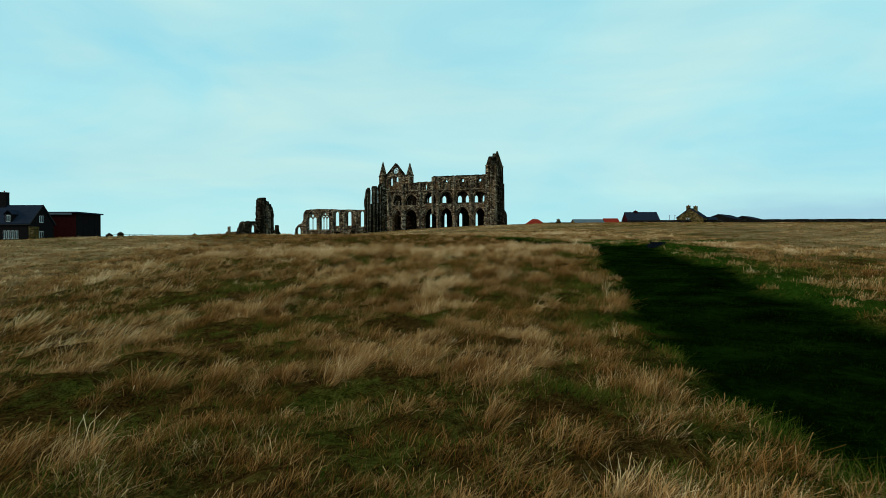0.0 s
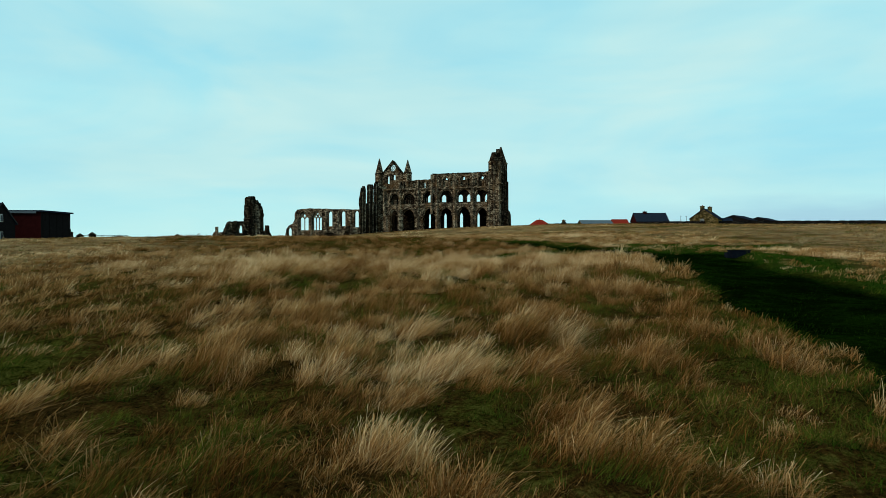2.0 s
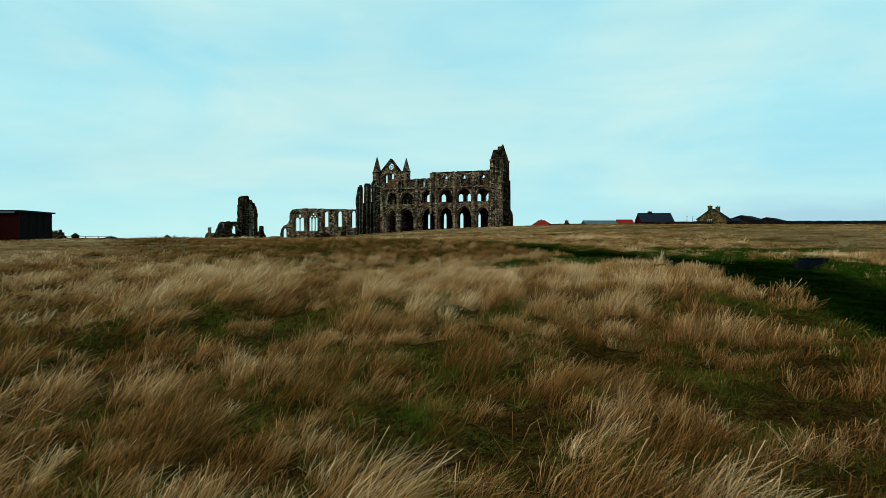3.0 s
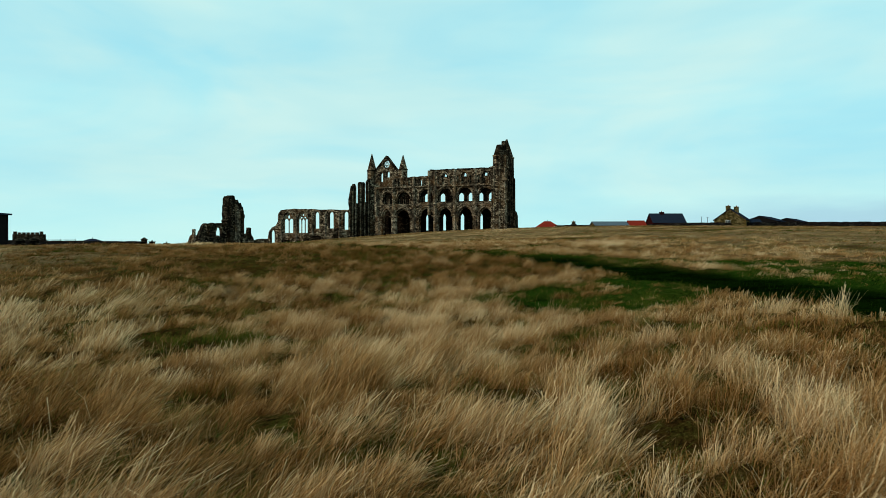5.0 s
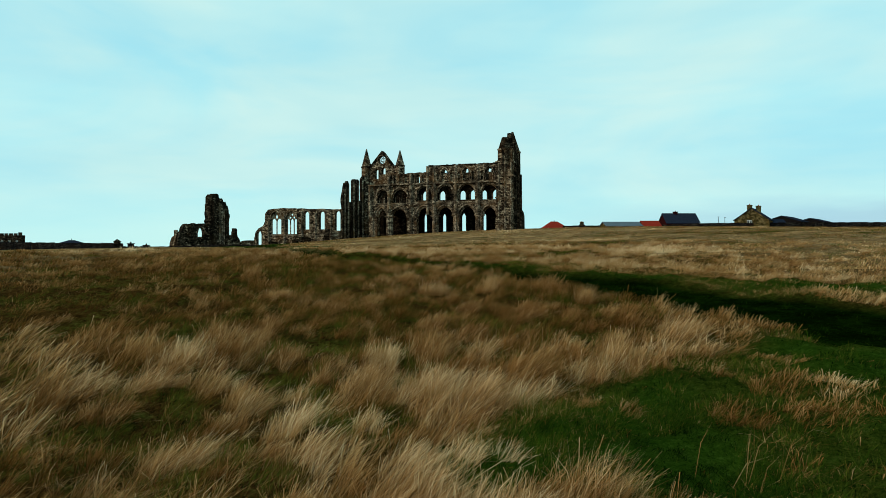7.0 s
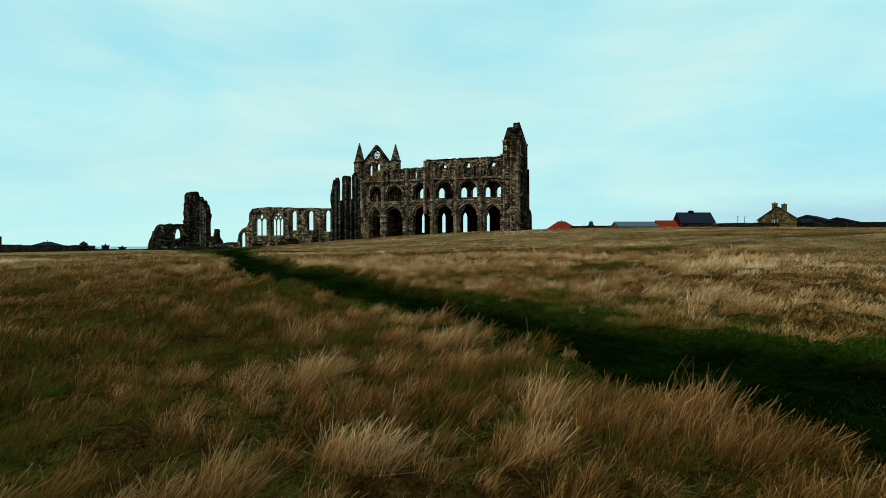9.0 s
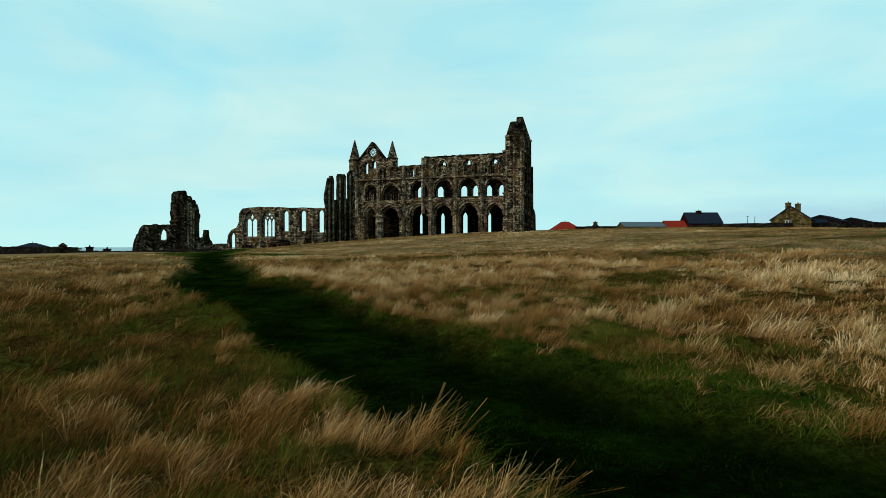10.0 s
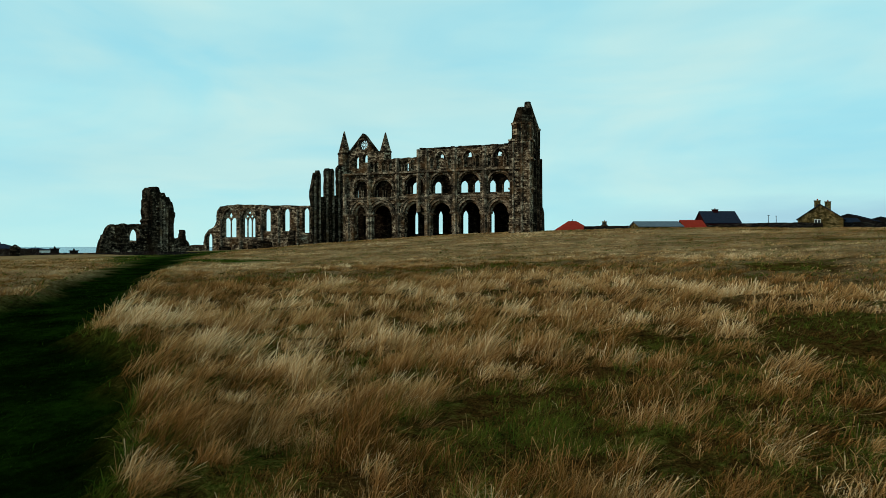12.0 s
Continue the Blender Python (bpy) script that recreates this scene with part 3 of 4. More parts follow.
    tiers = [pointed(v, 1.5, z0, z1 - 1.1, z1, 5) for z0, z1 in ((5.6, 10.8), (12.2, 15.8), (17.0, 20.3)) for v in (-7.9, -4.9, -1.9)]
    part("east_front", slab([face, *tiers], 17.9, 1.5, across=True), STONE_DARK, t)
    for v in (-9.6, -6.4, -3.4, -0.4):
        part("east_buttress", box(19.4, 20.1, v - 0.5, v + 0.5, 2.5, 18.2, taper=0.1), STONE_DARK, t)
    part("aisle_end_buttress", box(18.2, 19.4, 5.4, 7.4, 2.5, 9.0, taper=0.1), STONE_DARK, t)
    stub = ragged([(16.3, 2.5), (16.4, 12.0), (16.2, 19.6), (17.0, 20.6), (16.9, 22.6)], 0.8, 0.1, 6)
    part("south_wall_stub", slab([[*stub, (19.9, 22.6), (20.0, 12.0), (20.1, 2.5)]], -11.2, 2.2), STONE, t)
    for z in (6.5, 12.1, 16.9, 19.9):
        part("string_course", box(16.2, 20.2, -11.36, -8.9, z - 0.12, z + 0.14), STONE_TRIM, t)
    for u in (17.0, 18.4, 19.7):
        part("wall_shaft", post(u, -11.25, 3.0, 19.6, 0.2, sides=7), STONE_TRIM, t)
    for name, u, v, r, z0, z1, z2, tip in (("south_turret", 18.2, -10.1, 1.55, 19.4, 22.7, 25.3, 0.75), ("north_turret", 17.7, 0.2, 1.8, 20.4, 23.6, 28.4, 0.22)):
        part(name, post(u, v, z0, z1, r, r * 0.98, sides=8), STONE, t)
        part("turret_cornice", post(u, v, z1 - 0.25, z1 + 0.12, r + 0.15, r + 0.2, sides=8), STONE, t)
        part("turret_cap", post(u, v, z1, z2, r, tip, sides=8), STONE_DARK, t)
        bm = bmesh.new()
        for i in range(8):
            a = 2 * math.pi * (i + 0.5) / 8 + 0.2
            add_box(bm, u + r * math.cos(a) - 0.16, u + r * math.cos(a) + 0.16, v + r * math.sin(a) - 0.16, v + r * math.sin(a) + 0.16, z0 + 0.3, z1 - 0.25)
        part("turret_shafts", bm, STONE_DARK, t)
    part("turret_finial", post(19.1, -9.8, 23.2, 26.2, 0.75, 0.5, sides=6), STONE_DARK, t)
    # north transept gable with its wheel window and two pinnacles
    v0 = 20.0
    gable = [(-31.2, 1.5), (-18.2, 1.5), (-18.2, 24.2), (-21.1, 24.4), *ragged([(-21.1, 24.4), (-24.2, 28.6)], 0.8, 0.06, 9)[1:], (-24.7, 28.9), (-25.2, 28.6), *ragged([(-25.2, 28.6), (-28.3, 24.8)], 0.8, 0.06, 10)[1:], (-31.2, 24.6)]
    wheel = [(-24.7 + 1.2 * math.cos(2 * math.pi * i / 20), 26.4 + 1.2 * math.sin(2 * math.pi * i / 20)) for i in range(20)]
    lan = [pointed(-26.4, 1.15, 20.9, 23.0, 23.95, 4), pointed(-24.2, 1.25, 22.2, 23.4, 24.3, 4), pointed(-20.6, 1.3, 4.4, 8.6, 9.8, 4), pointed(-26.6, 1.4, 12.5, 16.5, 17.6, 4), pointed(-24.2, 1.4, 12.5, 16.6, 17.8, 4), pointed(-21.8, 1.4, 12.5, 16.5, 17.6, 4)]
    part("transept_gable", slab([gable, wheel, *lan], v0, 1.5), STONE, t)
    bm = bmesh.new()
    for i in range(10):
        a = 2 * math.pi * i / 10
        p, q = (-24.7 + 0.3 * math.cos(a), 26.4 + 0.3 * math.sin(a)), (-24.7 + 1.25 * math.cos(a), 26.4 + 1.25 * math.sin(a))
        nx, nz = -math.sin(a) * 0.06, math.cos(a) * 0.06
        add_slab(bm, [[(p[0] - nx, p[1] - nz), (q[0] - nx, q[1] - nz), (q[0] + nx, q[1] + nz), (p[0] + nx, p[1] + nz)]], v0 + 0.5, 0.25)
    part("wheel_tracery", bm, STONE_TRIM, t)
    part("wheel_moulding", slab([[(-24.7 + 1.55 * math.cos(2 * math.pi * i / 20), 26.4 + 1.55 * math.sin(2 * math.pi * i / 20)) for i in range(20)], wheel], v0 - 0.15, 0.2), STONE_TRIM, t)
    part("gable_coping", slab([[(-28.5, 24.7), (-24.7, 29.05), (-20.9, 24.3), (-21.4, 24.2), (-24.7, 28.4), (-28.0, 24.5)]], v0 - 0.2, 1.9), STONE_DARK, t)
    for c, r, tip in ((-29.9, 1.5, 29.9), (-19.3, 1.35, 29.0)):
        part("pinnacle_shaft", post(c, v0 + 0.6, 1.5, 24.5, r, sides=8), STONE, t)
        part("pinnacle_cornice", post(c, v0 + 0.6, 24.3, 24.65, r + 0.12, r + 0.18, sides=8), STONE_DARK, t)
        part("pinnacle_spire", post(c, v0 + 0.6, 24.6, tip, r, 0.12, sides=8), STONE, t)
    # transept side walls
    part("transept_east_wall", slab([ragged([(8.6, 1.5), (8.6, 17.0), (20.2, 18.6), (20.2, 1.5)], 1.0, 0.12, 11), pointed(15.2, 4.2, 3.6, 8.6, 11.2, 5)], -19.6, 1.3, across=True), STONE_INNER_SHADE, t)
    for pts, far in (
        ([(6.2, 1.5), (6.1, 11.5), (5.6, 13.2), (6.0, 15.4), (6.7, 17.4), (7.2, 18.6), (7.9, 18.5), (8.2, 19.2), (8.9, 19.3), (9.4, 18.7), (9.4, 1.5)], 12),
        ([(11.7, 1.5), (11.7, 19.4), (12.2, 20.1), (15.0, 20.4), (15.5, 20.1), (15.5, 1.5)], 13),
        ([(17.3, 1.5), (17.3, 20.8), (18.4, 21.6), (20.3, 22.2), (20.3, 1.5)], 14),
    ):
        holes = [pointed(13.5, 0.9, 17.2, 18.6, 19.3, 4)] if far == 13 else []
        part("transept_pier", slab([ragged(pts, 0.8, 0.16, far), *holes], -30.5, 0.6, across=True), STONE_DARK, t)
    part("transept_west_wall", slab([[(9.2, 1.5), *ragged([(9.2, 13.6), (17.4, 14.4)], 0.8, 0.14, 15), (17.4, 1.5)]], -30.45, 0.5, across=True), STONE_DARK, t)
    for v, z1 in ((6.9, 17.0), (8.9, 18.4), (12.2, 19.4), (15.0, 19.9), (17.8, 20.6)):
        part("wall_shaft", post(-29.8, v, 1.5, z1, 0.28, sides=7), STONE_TRIM, t)
    # proud and broken facing stones
    rnd = random.Random(77)
    open_at = [(c - wd / 2 - 0.2, c + wd / 2 + 0.2, 0, ap + 0.2) for c, wd, ap, sp in bays] + [(c - wd / 2 - 0.2, c + wd / 2 + 0.2, z0 - 0.1, sp + wd / 2 + 0.2) for c, wd, z0, sp in galleries]
    bm = bmesh.new()
    for _ in range(1500):
        u, z = rnd.uniform(-19.2, 16.4), rnd.uniform(4.0, 20.8)
        ln, ht = rnd.uniform(0.25, 0.7), rnd.uniform(0.18, 0.34)
        if z > (16.5 if u < -13.6 else 19.0 if u < -3.6 else 20.6) or any(a < u + ln and u < b and lo < z + ht and z < hi for a, b, lo, hi in open_at):
            continue
        add_box(bm, u, u + ln, -rnd.uniform(0.03, 0.13), 0.05, z, z + ht)
    tagged(part("facing_stone", bm, STONE, t), kind="stuff")
    bm = bmesh.new()
    for _ in range(420):
        u, z = rnd.uniform(16.4, 19.4), rnd.uniform(4.0, 19.4)
        add_box(bm, u, u + rnd.uniform(0.25, 0.6), -11.2 - rnd.uniform(0.03, 0.16), -11.1, z, z + rnd.uniform(0.16, 0.34))
    tagged(part("facing_stone", bm, STONE, t), kind="stuff")
    return t


def aisle_ruin():
    t = thing("ruined_aisle_wall", ABBEY, "long roofless nave wall with tracery windows, weathered sandstone", "ruin")
    v0 = 6.0
    topline = ragged([(-54.6, 8.4), (-54.5, 10.6), (-53.6, 11.7), (-49.0, 12.1), (-45.0, 11.95), (-38.0, 11.6), (-30.2, 11.45)], 0.9, 0.1, 21)
    big1, big2 = pointed(-51.0, 3.5, 4.6, 8.7, 11.2, 6), pointed(-46.0, 3.5, 4.6, 8.7, 11.2, 6)
    lans = [pointed(c, wd, z0, z1 - 0.9, z1, 4) for c, wd, z0, z1 in ((-41.2, 1.75, 6.0, 11.0), (-36.4, 1.75, 6.0, 10.95), (-31.55, 1.7, 5.6, 11.0))]
    door = pointed(-56.6, 1.7, 1.6, 4.6, 5.9, 5)
    outline = [(-58.2, 1.0), *ragged([(-58.2, 3.6), (-57.7, 5.4), (-56.7, 6.5), (-55.4, 7.0), (-54.6, 8.4)], 0.6, 0.06, 22)[:-1], *topline, (-30.2, 1.0)]
    part("wall", slab([outline, big1, big2, *lans, door], v0, 1.1), STONE, t)
    for c, n in ((-51.0, 2), (-46.0, 3)):
        bm = bmesh.new()
        arch = pointed(c, 3.7, 4.5, 8.7, 11.3, 6)
        subs = []
        wl = 3.5 / n
        for i in range(n):
            m = c - 1.75 + wl * (i + 0.5)
            subs.append(pointed(m, wl - 0.24, 4.75, 8.2, 9.1, 4))
        if n == 2:
            subs.append([(c, 8.9), (c + 0.42, 9.6), (c, 10.4), (c - 0.42, 9.6)])
        else:
            for m, z in ((c - 0.62, 9.35), (c + 0.62, 9.35), (c, 10.15)):
                subs.append([(m, z - 0.33), (m + 0.36, z), (m, z + 0.36), (m - 0.36, z)])
        add_slab(bm, [arch, *subs], v0 + 0.45, 0.22)
        part("window_tracery", bm, STONE_TRIM, t)
        part("hood_moulding", slab([ring(pointed(c, 3.6, 4.6, 8.7, 11.3, 6), 0.28)], v0 - 0.14, 0.18), STONE_TRIM, t)
    for c, wd, z0, z1 in ((-41.2, 1.75, 6.0, 11.0), (-36.4, 1.75, 6.0, 10.95), (-31.55, 1.7, 5.6, 11.0)):
        part("hood_moulding", slab([ring(pointed(c, wd + 0.1, z0, z1 - 0.9, z1 + 0.05, 4), 0.22)], v0 - 0.12, 0.16), STONE_TRIM, t)
    for c, z1 in ((-53.3, 8.8), (-48.1, 10.4), (-42.6, 11.0), (-38.3, 10.6), (-33.6, 10.6)):
        part("wall_shaft", post(c, v0 - 0.1, 1.0, z1, 0.26, sides=7), STONE_TRIM, t)
    part("sill_course", box(-54.0, -30.3, v0 - 0.2, v0 + 0.05, 4.25, 4.55), STONE_TRIM, t)
    return t


def west_front():
    t = thing("ruined_west_front", ABBEY @ pose(0.55, 0, -0.2), "broken tall fragment of the abbey west front, dark stone", "ruin")
    low = ragged([(-12.0, 0.6), (-11.9, 2.6), (-11.1, 4.6), (-9.9, 6.7), (-8.5, 7.6), (-5.0, 7.7), (0.5, 7.7)], 0.6, 0.2, 31) + [(0.5, 0.6)]
    tall = ragged([(0.3, 0.6), (0.3, 7.6), (0.7, 10.0), (1.0, 15.5), (1.8, 16.3), (3.8, 16.4), (4.3, 15.3), (5.4, 15.4), (6.0, 14.4), (6.8, 14.5), (7.5, 13.2), (7.8, 13.4), (8.3, 12.0), (8.8, 10.8), (8.5, 9.0), (8.0, 6.2)], 0.6, 0.24, 32) + [(8.0, 0.6)]
    stub = ragged([(7.9, 0.6), (7.9, 6.0), (8.8, 5.0), (10.2, 4.6), (11.4, 5.0), (11.7, 6.9), (12.5, 6.8), (12.9, 4.4), (14.0, 3.2), (14.2, 0.6)], 0.6, 0.16, 33)
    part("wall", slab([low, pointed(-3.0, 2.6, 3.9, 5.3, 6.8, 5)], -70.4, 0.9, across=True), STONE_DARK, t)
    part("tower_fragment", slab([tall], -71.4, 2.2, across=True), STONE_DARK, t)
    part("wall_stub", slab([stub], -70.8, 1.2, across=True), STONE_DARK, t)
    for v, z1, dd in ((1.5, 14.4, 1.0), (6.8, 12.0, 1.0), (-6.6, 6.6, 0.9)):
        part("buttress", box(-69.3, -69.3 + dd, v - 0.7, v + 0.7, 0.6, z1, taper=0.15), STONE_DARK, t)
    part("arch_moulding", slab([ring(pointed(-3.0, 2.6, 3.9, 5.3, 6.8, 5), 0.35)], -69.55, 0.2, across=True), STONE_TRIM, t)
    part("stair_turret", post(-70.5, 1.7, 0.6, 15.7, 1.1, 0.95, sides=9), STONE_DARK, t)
    for v, z0, z1 in ((4.2, 1.0, 13.8), (5.2, 1.0, 13.2), (6.2, 1.0, 12.0)):
        part("wall_shaft", post(-69.15, v, z0, z1, 0.3, sides=7), STONE_TRIM, t)
    for z in (3.2, 8.6, 12.0):
        part("string_course", box(-69.25, -68.85, 2.2, 7.8, z - 0.15, z + 0.15), STONE_TRIM, t)
    for v0, v1, z0, z1 in ((-11.0, -0.5, 1.0, 3.6), (9.4, 13.8, 1.0, 2.9)):
        part("plinth_course", box(-69.6, -69.1, v0, v1, z0 - 0.6, z1 - 1.4), STONE, t)
    rnd = random.Random(91)
    bm = bmesh.new()
    for _ in range(360):
        v, z = rnd.uniform(-10.0, 7.6), rnd.uniform(1.0, 15.5)
        if z > (7.0 if v < 1.2 else 15.0 if v < 5.6 else 12.6) or (-4.6 < v < -1.2 and 3.5 < z < 7.0):
            continue
        u = -69.5 if v < 1.2 else -69.2
        add_box(bm, u - 0.1, u + rnd.uniform(0.05, 0.22), v, v + rnd.uniform(0.3, 0.9), z, z + rnd.uniform(0.2, 0.4))
    tagged(part("facing_stone", bm, STONE, t), kind="stuff")
    return t


def broken_wall(name, u0, u1, v, heights, thick, label):
    t = thing(name, ABBEY, label, "ruin")
    n = len(heights)
    tops = ragged([(u0 + (u1 - u0) * i / (n - 1), h) for i, h in enumerate(heights)], 0.6, 0.09, int(abs(u0) * 7))
    part("wall", slab([[(u0, 0.3), *tops, (u1, 0.3)]], v, thick), STONE, t)
    return t


def stub_foot():
    """The sloping broken foot against the stump."""
    t = thing("broken_wall", ABBEY, "sloping broken wall end at the foot of a stone stump", "ruin")
    tops = ragged([(-91.2, 1.2), (-90.6, 3.2), (-90.0, 4.2), (-88.7, 4.5)], 0.4, 0.1, 77)
    part("wall", slab([[(-91.2, 0.3), *tops, (-88.7, 0.3)]], 9.0, 0.9), STONE, t)


def fallen_block(u, v, z, a, b, h, turn, seed):
    t = thing("fallen_masonry", ABBEY @ pose(u, v, z, 0, 4, turn), "fallen block of dark weathered masonry on the grass", "stone block", "fallen masonry")
    bm = box(-a, a, -b, b, -0.4, h, taper=0.08)
    bmesh.ops.subdivide_edges(bm, edges=bm.edges[:], cuts=2, use_grid_fill=True)
    rnd = random.Random(seed)
    for vert in bm.verts:
        vert.co += Vector((rnd.uniform(-0.1, 0.1), rnd.uniform(-0.1, 0.1), rnd.uniform(-0.08, 0.08)))
    part("stone", bm, STONE_DARK, t)


fallen_block(-39.8, 3.0, 2.5, 1.5, 0.7, 1.3, 8, 1)
fallen_block(-42.6, 2.6, 2.3, 0.8, 0.6, 0.7, -14, 2)
fallen_block(-34.0, 4.4, 2.9, 0.7, 0.5, 3.2, 5, 3)
fallen_block(-49.5, 2.4, 2.0, 1.2, 0.5, 0.6, 20, 4)
abbey_choir()
aisle_ruin()
west_front()
broken_wall("broken_wall", -69.0, -58.3, 6.2, (3.4, 2.9, 2.6, 3.0, 2.9), 1.0, "low broken rubble wall between two ruins")
broken_wall("stone_stump", -89.7, -88.9, 9.4, (6.2, 6.3), 0.8, "narrow standing stone stump beyond the west front")
stub_foot()
broken_wall("broken_wall", -88.8, -79.5, 9.5, (4.2, 4.3, 4.0, 4.1), 0.7, "low broken wall running off from the west front")


# ---- houses ----
def window(parent, x, y, z, wd, ht, turn=False):
    f = part("window", box(x - wd / 2, x + wd / 2, y - 0.06, y + 0.06, z, z + ht) if not turn else box(x - 0.06, x + 0.06, y - wd / 2, y + wd / 2, z, z + ht), WHITE, parent)
    for i in (-1, 1):
        if turn:
            part("pane", box(x - 0.09, x + 0.09, y + i * wd / 4 - wd / 5, y + i * wd / 4 + wd / 5, z + 0.08, z + ht - 0.08), GLASS, f)
        else:
            part("pane", box(x + i * wd / 4 - wd / 5, x + i * wd / 4 + wd / 5, y - 0.09, y + 0.09, z + 0.08, z + ht - 0.08), GLASS, f)
    return f


def gabled(name, x, y, z, length, depth, eaves, ridge, wall, roof, label, turn=0.0, chimneys=(), windows=(), side_windows=(), category="house", over=0.3):
    """A house with its ridge along its own x, its foot at z."""
    t = thing(name, pose(x, y, z, 0, 0, turn), label, category)
    L, D = length / 2, depth / 2
    bm = bmesh.new()
    add_slab(bm, [[(-D, 0), (D, 0), (D, eaves), (0, ridge - 0.1), (-D, eaves)]], -L, length, across=True)
    part("wall", bm, wall, t)
    bm = bmesh.new()
    e = over * (ridge - eaves) / D
    add_slab(bm, [[(-D - over, eaves - e), (0, ridge), (D + over, eaves - e), (D + over, eaves - e + 0.2), (0, ridge + 0.22), (-D - over, eaves - e + 0.2)]], -L - over, length + 2 * over, across=True)
    part("roof", bm, roof, t)
    for cx, h, *cy in chimneys:
        cy = cy[0] if cy else 0.0
        c = part("chimney", box(cx - 0.7, cx + 0.7, cy - 0.6, cy + 0.6, ridge - 1.6, ridge + h), wall, t)
        part("chimney_cap", box(cx - 0.8, cx + 0.8, cy - 0.7, cy + 0.7, ridge + h, ridge + h + 0.15), wall, c)
        part("chimney_pot", post(cx, cy, ridge + h + 0.15, ridge + h + 0.5, 0.16, 0.12, sides=8), RED_TILE, c)
    for wx, wz, wd, ht in windows:
        window(t, wx, -D - 0.02, wz, wd, ht)
    for side, wy, wz, wd, ht in side_windows:
        window(t, side * (L + 0.02), wy, wz, wd, ht, True)
    return t


def flat_shed(name, x0, x1, y0, y1, z0, z1, label):
    t = thing(name, pose((x0 + x1) / 2, (y0 + y1) / 2, z0), label, "building")
    a, c, h = (x1 - x0) / 2, (y1 - y0) / 2, z1 - z0
    part("wall", box(-a, a, -c, c, 0, h - 0.5), BRICK_RED, t)
    part("boarding", box(a, a + 0.08, -c, c, 0, h - 0.5), DARK_WALL, t, "dark tarred boarding")
    part("roof", box(-a - 0.4, a + 0.6, -c - 0.5, c + 0.4, h - 0.5, h - 0.18), SLATE, t)
    part("fascia", box(-a - 0.4, a * 0.9, -c - 0.56, -c - 0.5, h - 0.85, h - 0.42), GREY_ROOF, t)
    for i in range(5):
        part("post", box(a + 0.08, a + 0.16, -c + 0.4 + i * (2 * c - 0.8) / 4 - 0.08, -c + 0.4 + i * (2 * c - 0.8) / 4 + 0.08, 0, h - 0.5), DARK_WALL, t)
    return t


flat_shed("flat_roofed_shed", -100.1, -86.9, 140.0, 150.0, 0.5, 7.6, "low flat-roofed building with red-brown wall and dark boarding")
house = gabled("slate_house", -101.75, 132.0, -1.6, 24.4, 8.0, 6.0, 9.9, DARK_WALL, SLATE, "dark house with a blue slate roof and white windows", 0, [(3.9, 2.9)], [(6.9, 2.5, 0.7, 1.8), (7.75, 2.5, 0.7, 1.8), (8.6, 2.5, 0.7, 1.8), (9.45, 2.5, 0.7, 1.8)], [(1, -0.2, 6.2, 1.3, 1.5), (1, -0.2, 2.5, 1.3, 1.7)])
dormer = part("dormer", box(6.9, 8.5, -4.05, -0.9, 5.7, 7.9), DARK_WALL, house)
part("dormer_roof", slab([[(6.7, 7.8), (7.7, 8.7), (8.7, 7.8), (8.7, 7.95), (7.7, 8.9), (6.7, 7.95)]], -4.25, 3.4), SLATE, dormer)
window(house, 7.7, -4.08, 6.3, 0.9, 1.4)
part("gutter", box(-12.4, 12.5, -4.5, -4.35, 5.6, 5.72), METAL_DARK, house)
part("porch", box(12.2, 13.4, -4.2, -2.6, 0.5, 5.2), STONE_HOUSE, house, "small stone porch")
part("barge_board", slab([[(-4.35, 5.62), (0, 9.95), (4.35, 5.62), (4.35, 5.9), (0, 10.25), (-4.35, 5.9)]], 12.52, 0.06, across=True), METAL_DARK, house)

gabled("grey_roofed_barn", 56.6, 232.0, 4.2, 11.0, 8.0, 3.4, 4.7, STONE_HOUSE, GREY_ROOF, "long low stone barn with a grey roof", 0, category="barn")
gabled("dark_cottage", 50.5, 258.0, 4.0, 5.0, 5.0, 3.0, 5.4, STONE_HOUSE, SLATE, "small dark-roofed cottage behind the field wall", 70, [(-1.0, 0.5)])
gabled("red_roofed_barn", 65.4, 231.0, 4.2, 5.2, 6.5, 3.0, 5.0, STONE_HOUSE, RED_TILE, "low barn with a red pantile roof", 0, category="barn")
gabled("slate_roofed_house", 84.6, 258.0, 4.0, 10.3, 8.0, 5.6, 9.0, BRICK_RED, SLATE, "red-brown house with a steep blue-black slate roof", 0, [(-0.6, 0.6)], [(3.4, 3.8, 1.6, 1.3), (5.6, 3.8, 1.0, 1.3)])
gabled("slate_roofed_house", 98.2, 288.0, 4.2, 11.0, 9.0, 6.6, 10.4, DARK_WALL, SLATE, "long dark house with a plain blue-black slate roof", 0, (), [(4.2, 4.6, 1.0, 1.2)])
gabled("stone_farmhouse", 94.0, 223.0, 4.2, 8.0, 9.2, 5.0, 8.4, STONE_HOUSE, SLATE, "stone gable-ended farmhouse with two chimney stacks", 54, [(-3.3, 0.9, 0.6), (-1.0, 0.7, -1.4)], (), [(-1, 0.5, 3.4, 1.3, 1.5)])
gabled("stone_annexe", 100.4, 224.0, 4.2, 5.6, 6.0, 3.0, 5.2, STONE_HOUSE, SLATE, "low stone wing with slate roof and white window", 0, windows=[(1.0, 1.6, 1.6, 1.2)])
gabled("slate_barn", 115.6, 243.0, 4.2, 13.0, 11.0, 5.2, 7.0, DARK_WALL, SLATE, "wide dark barn with a shallow slate roof", 46, category="barn")
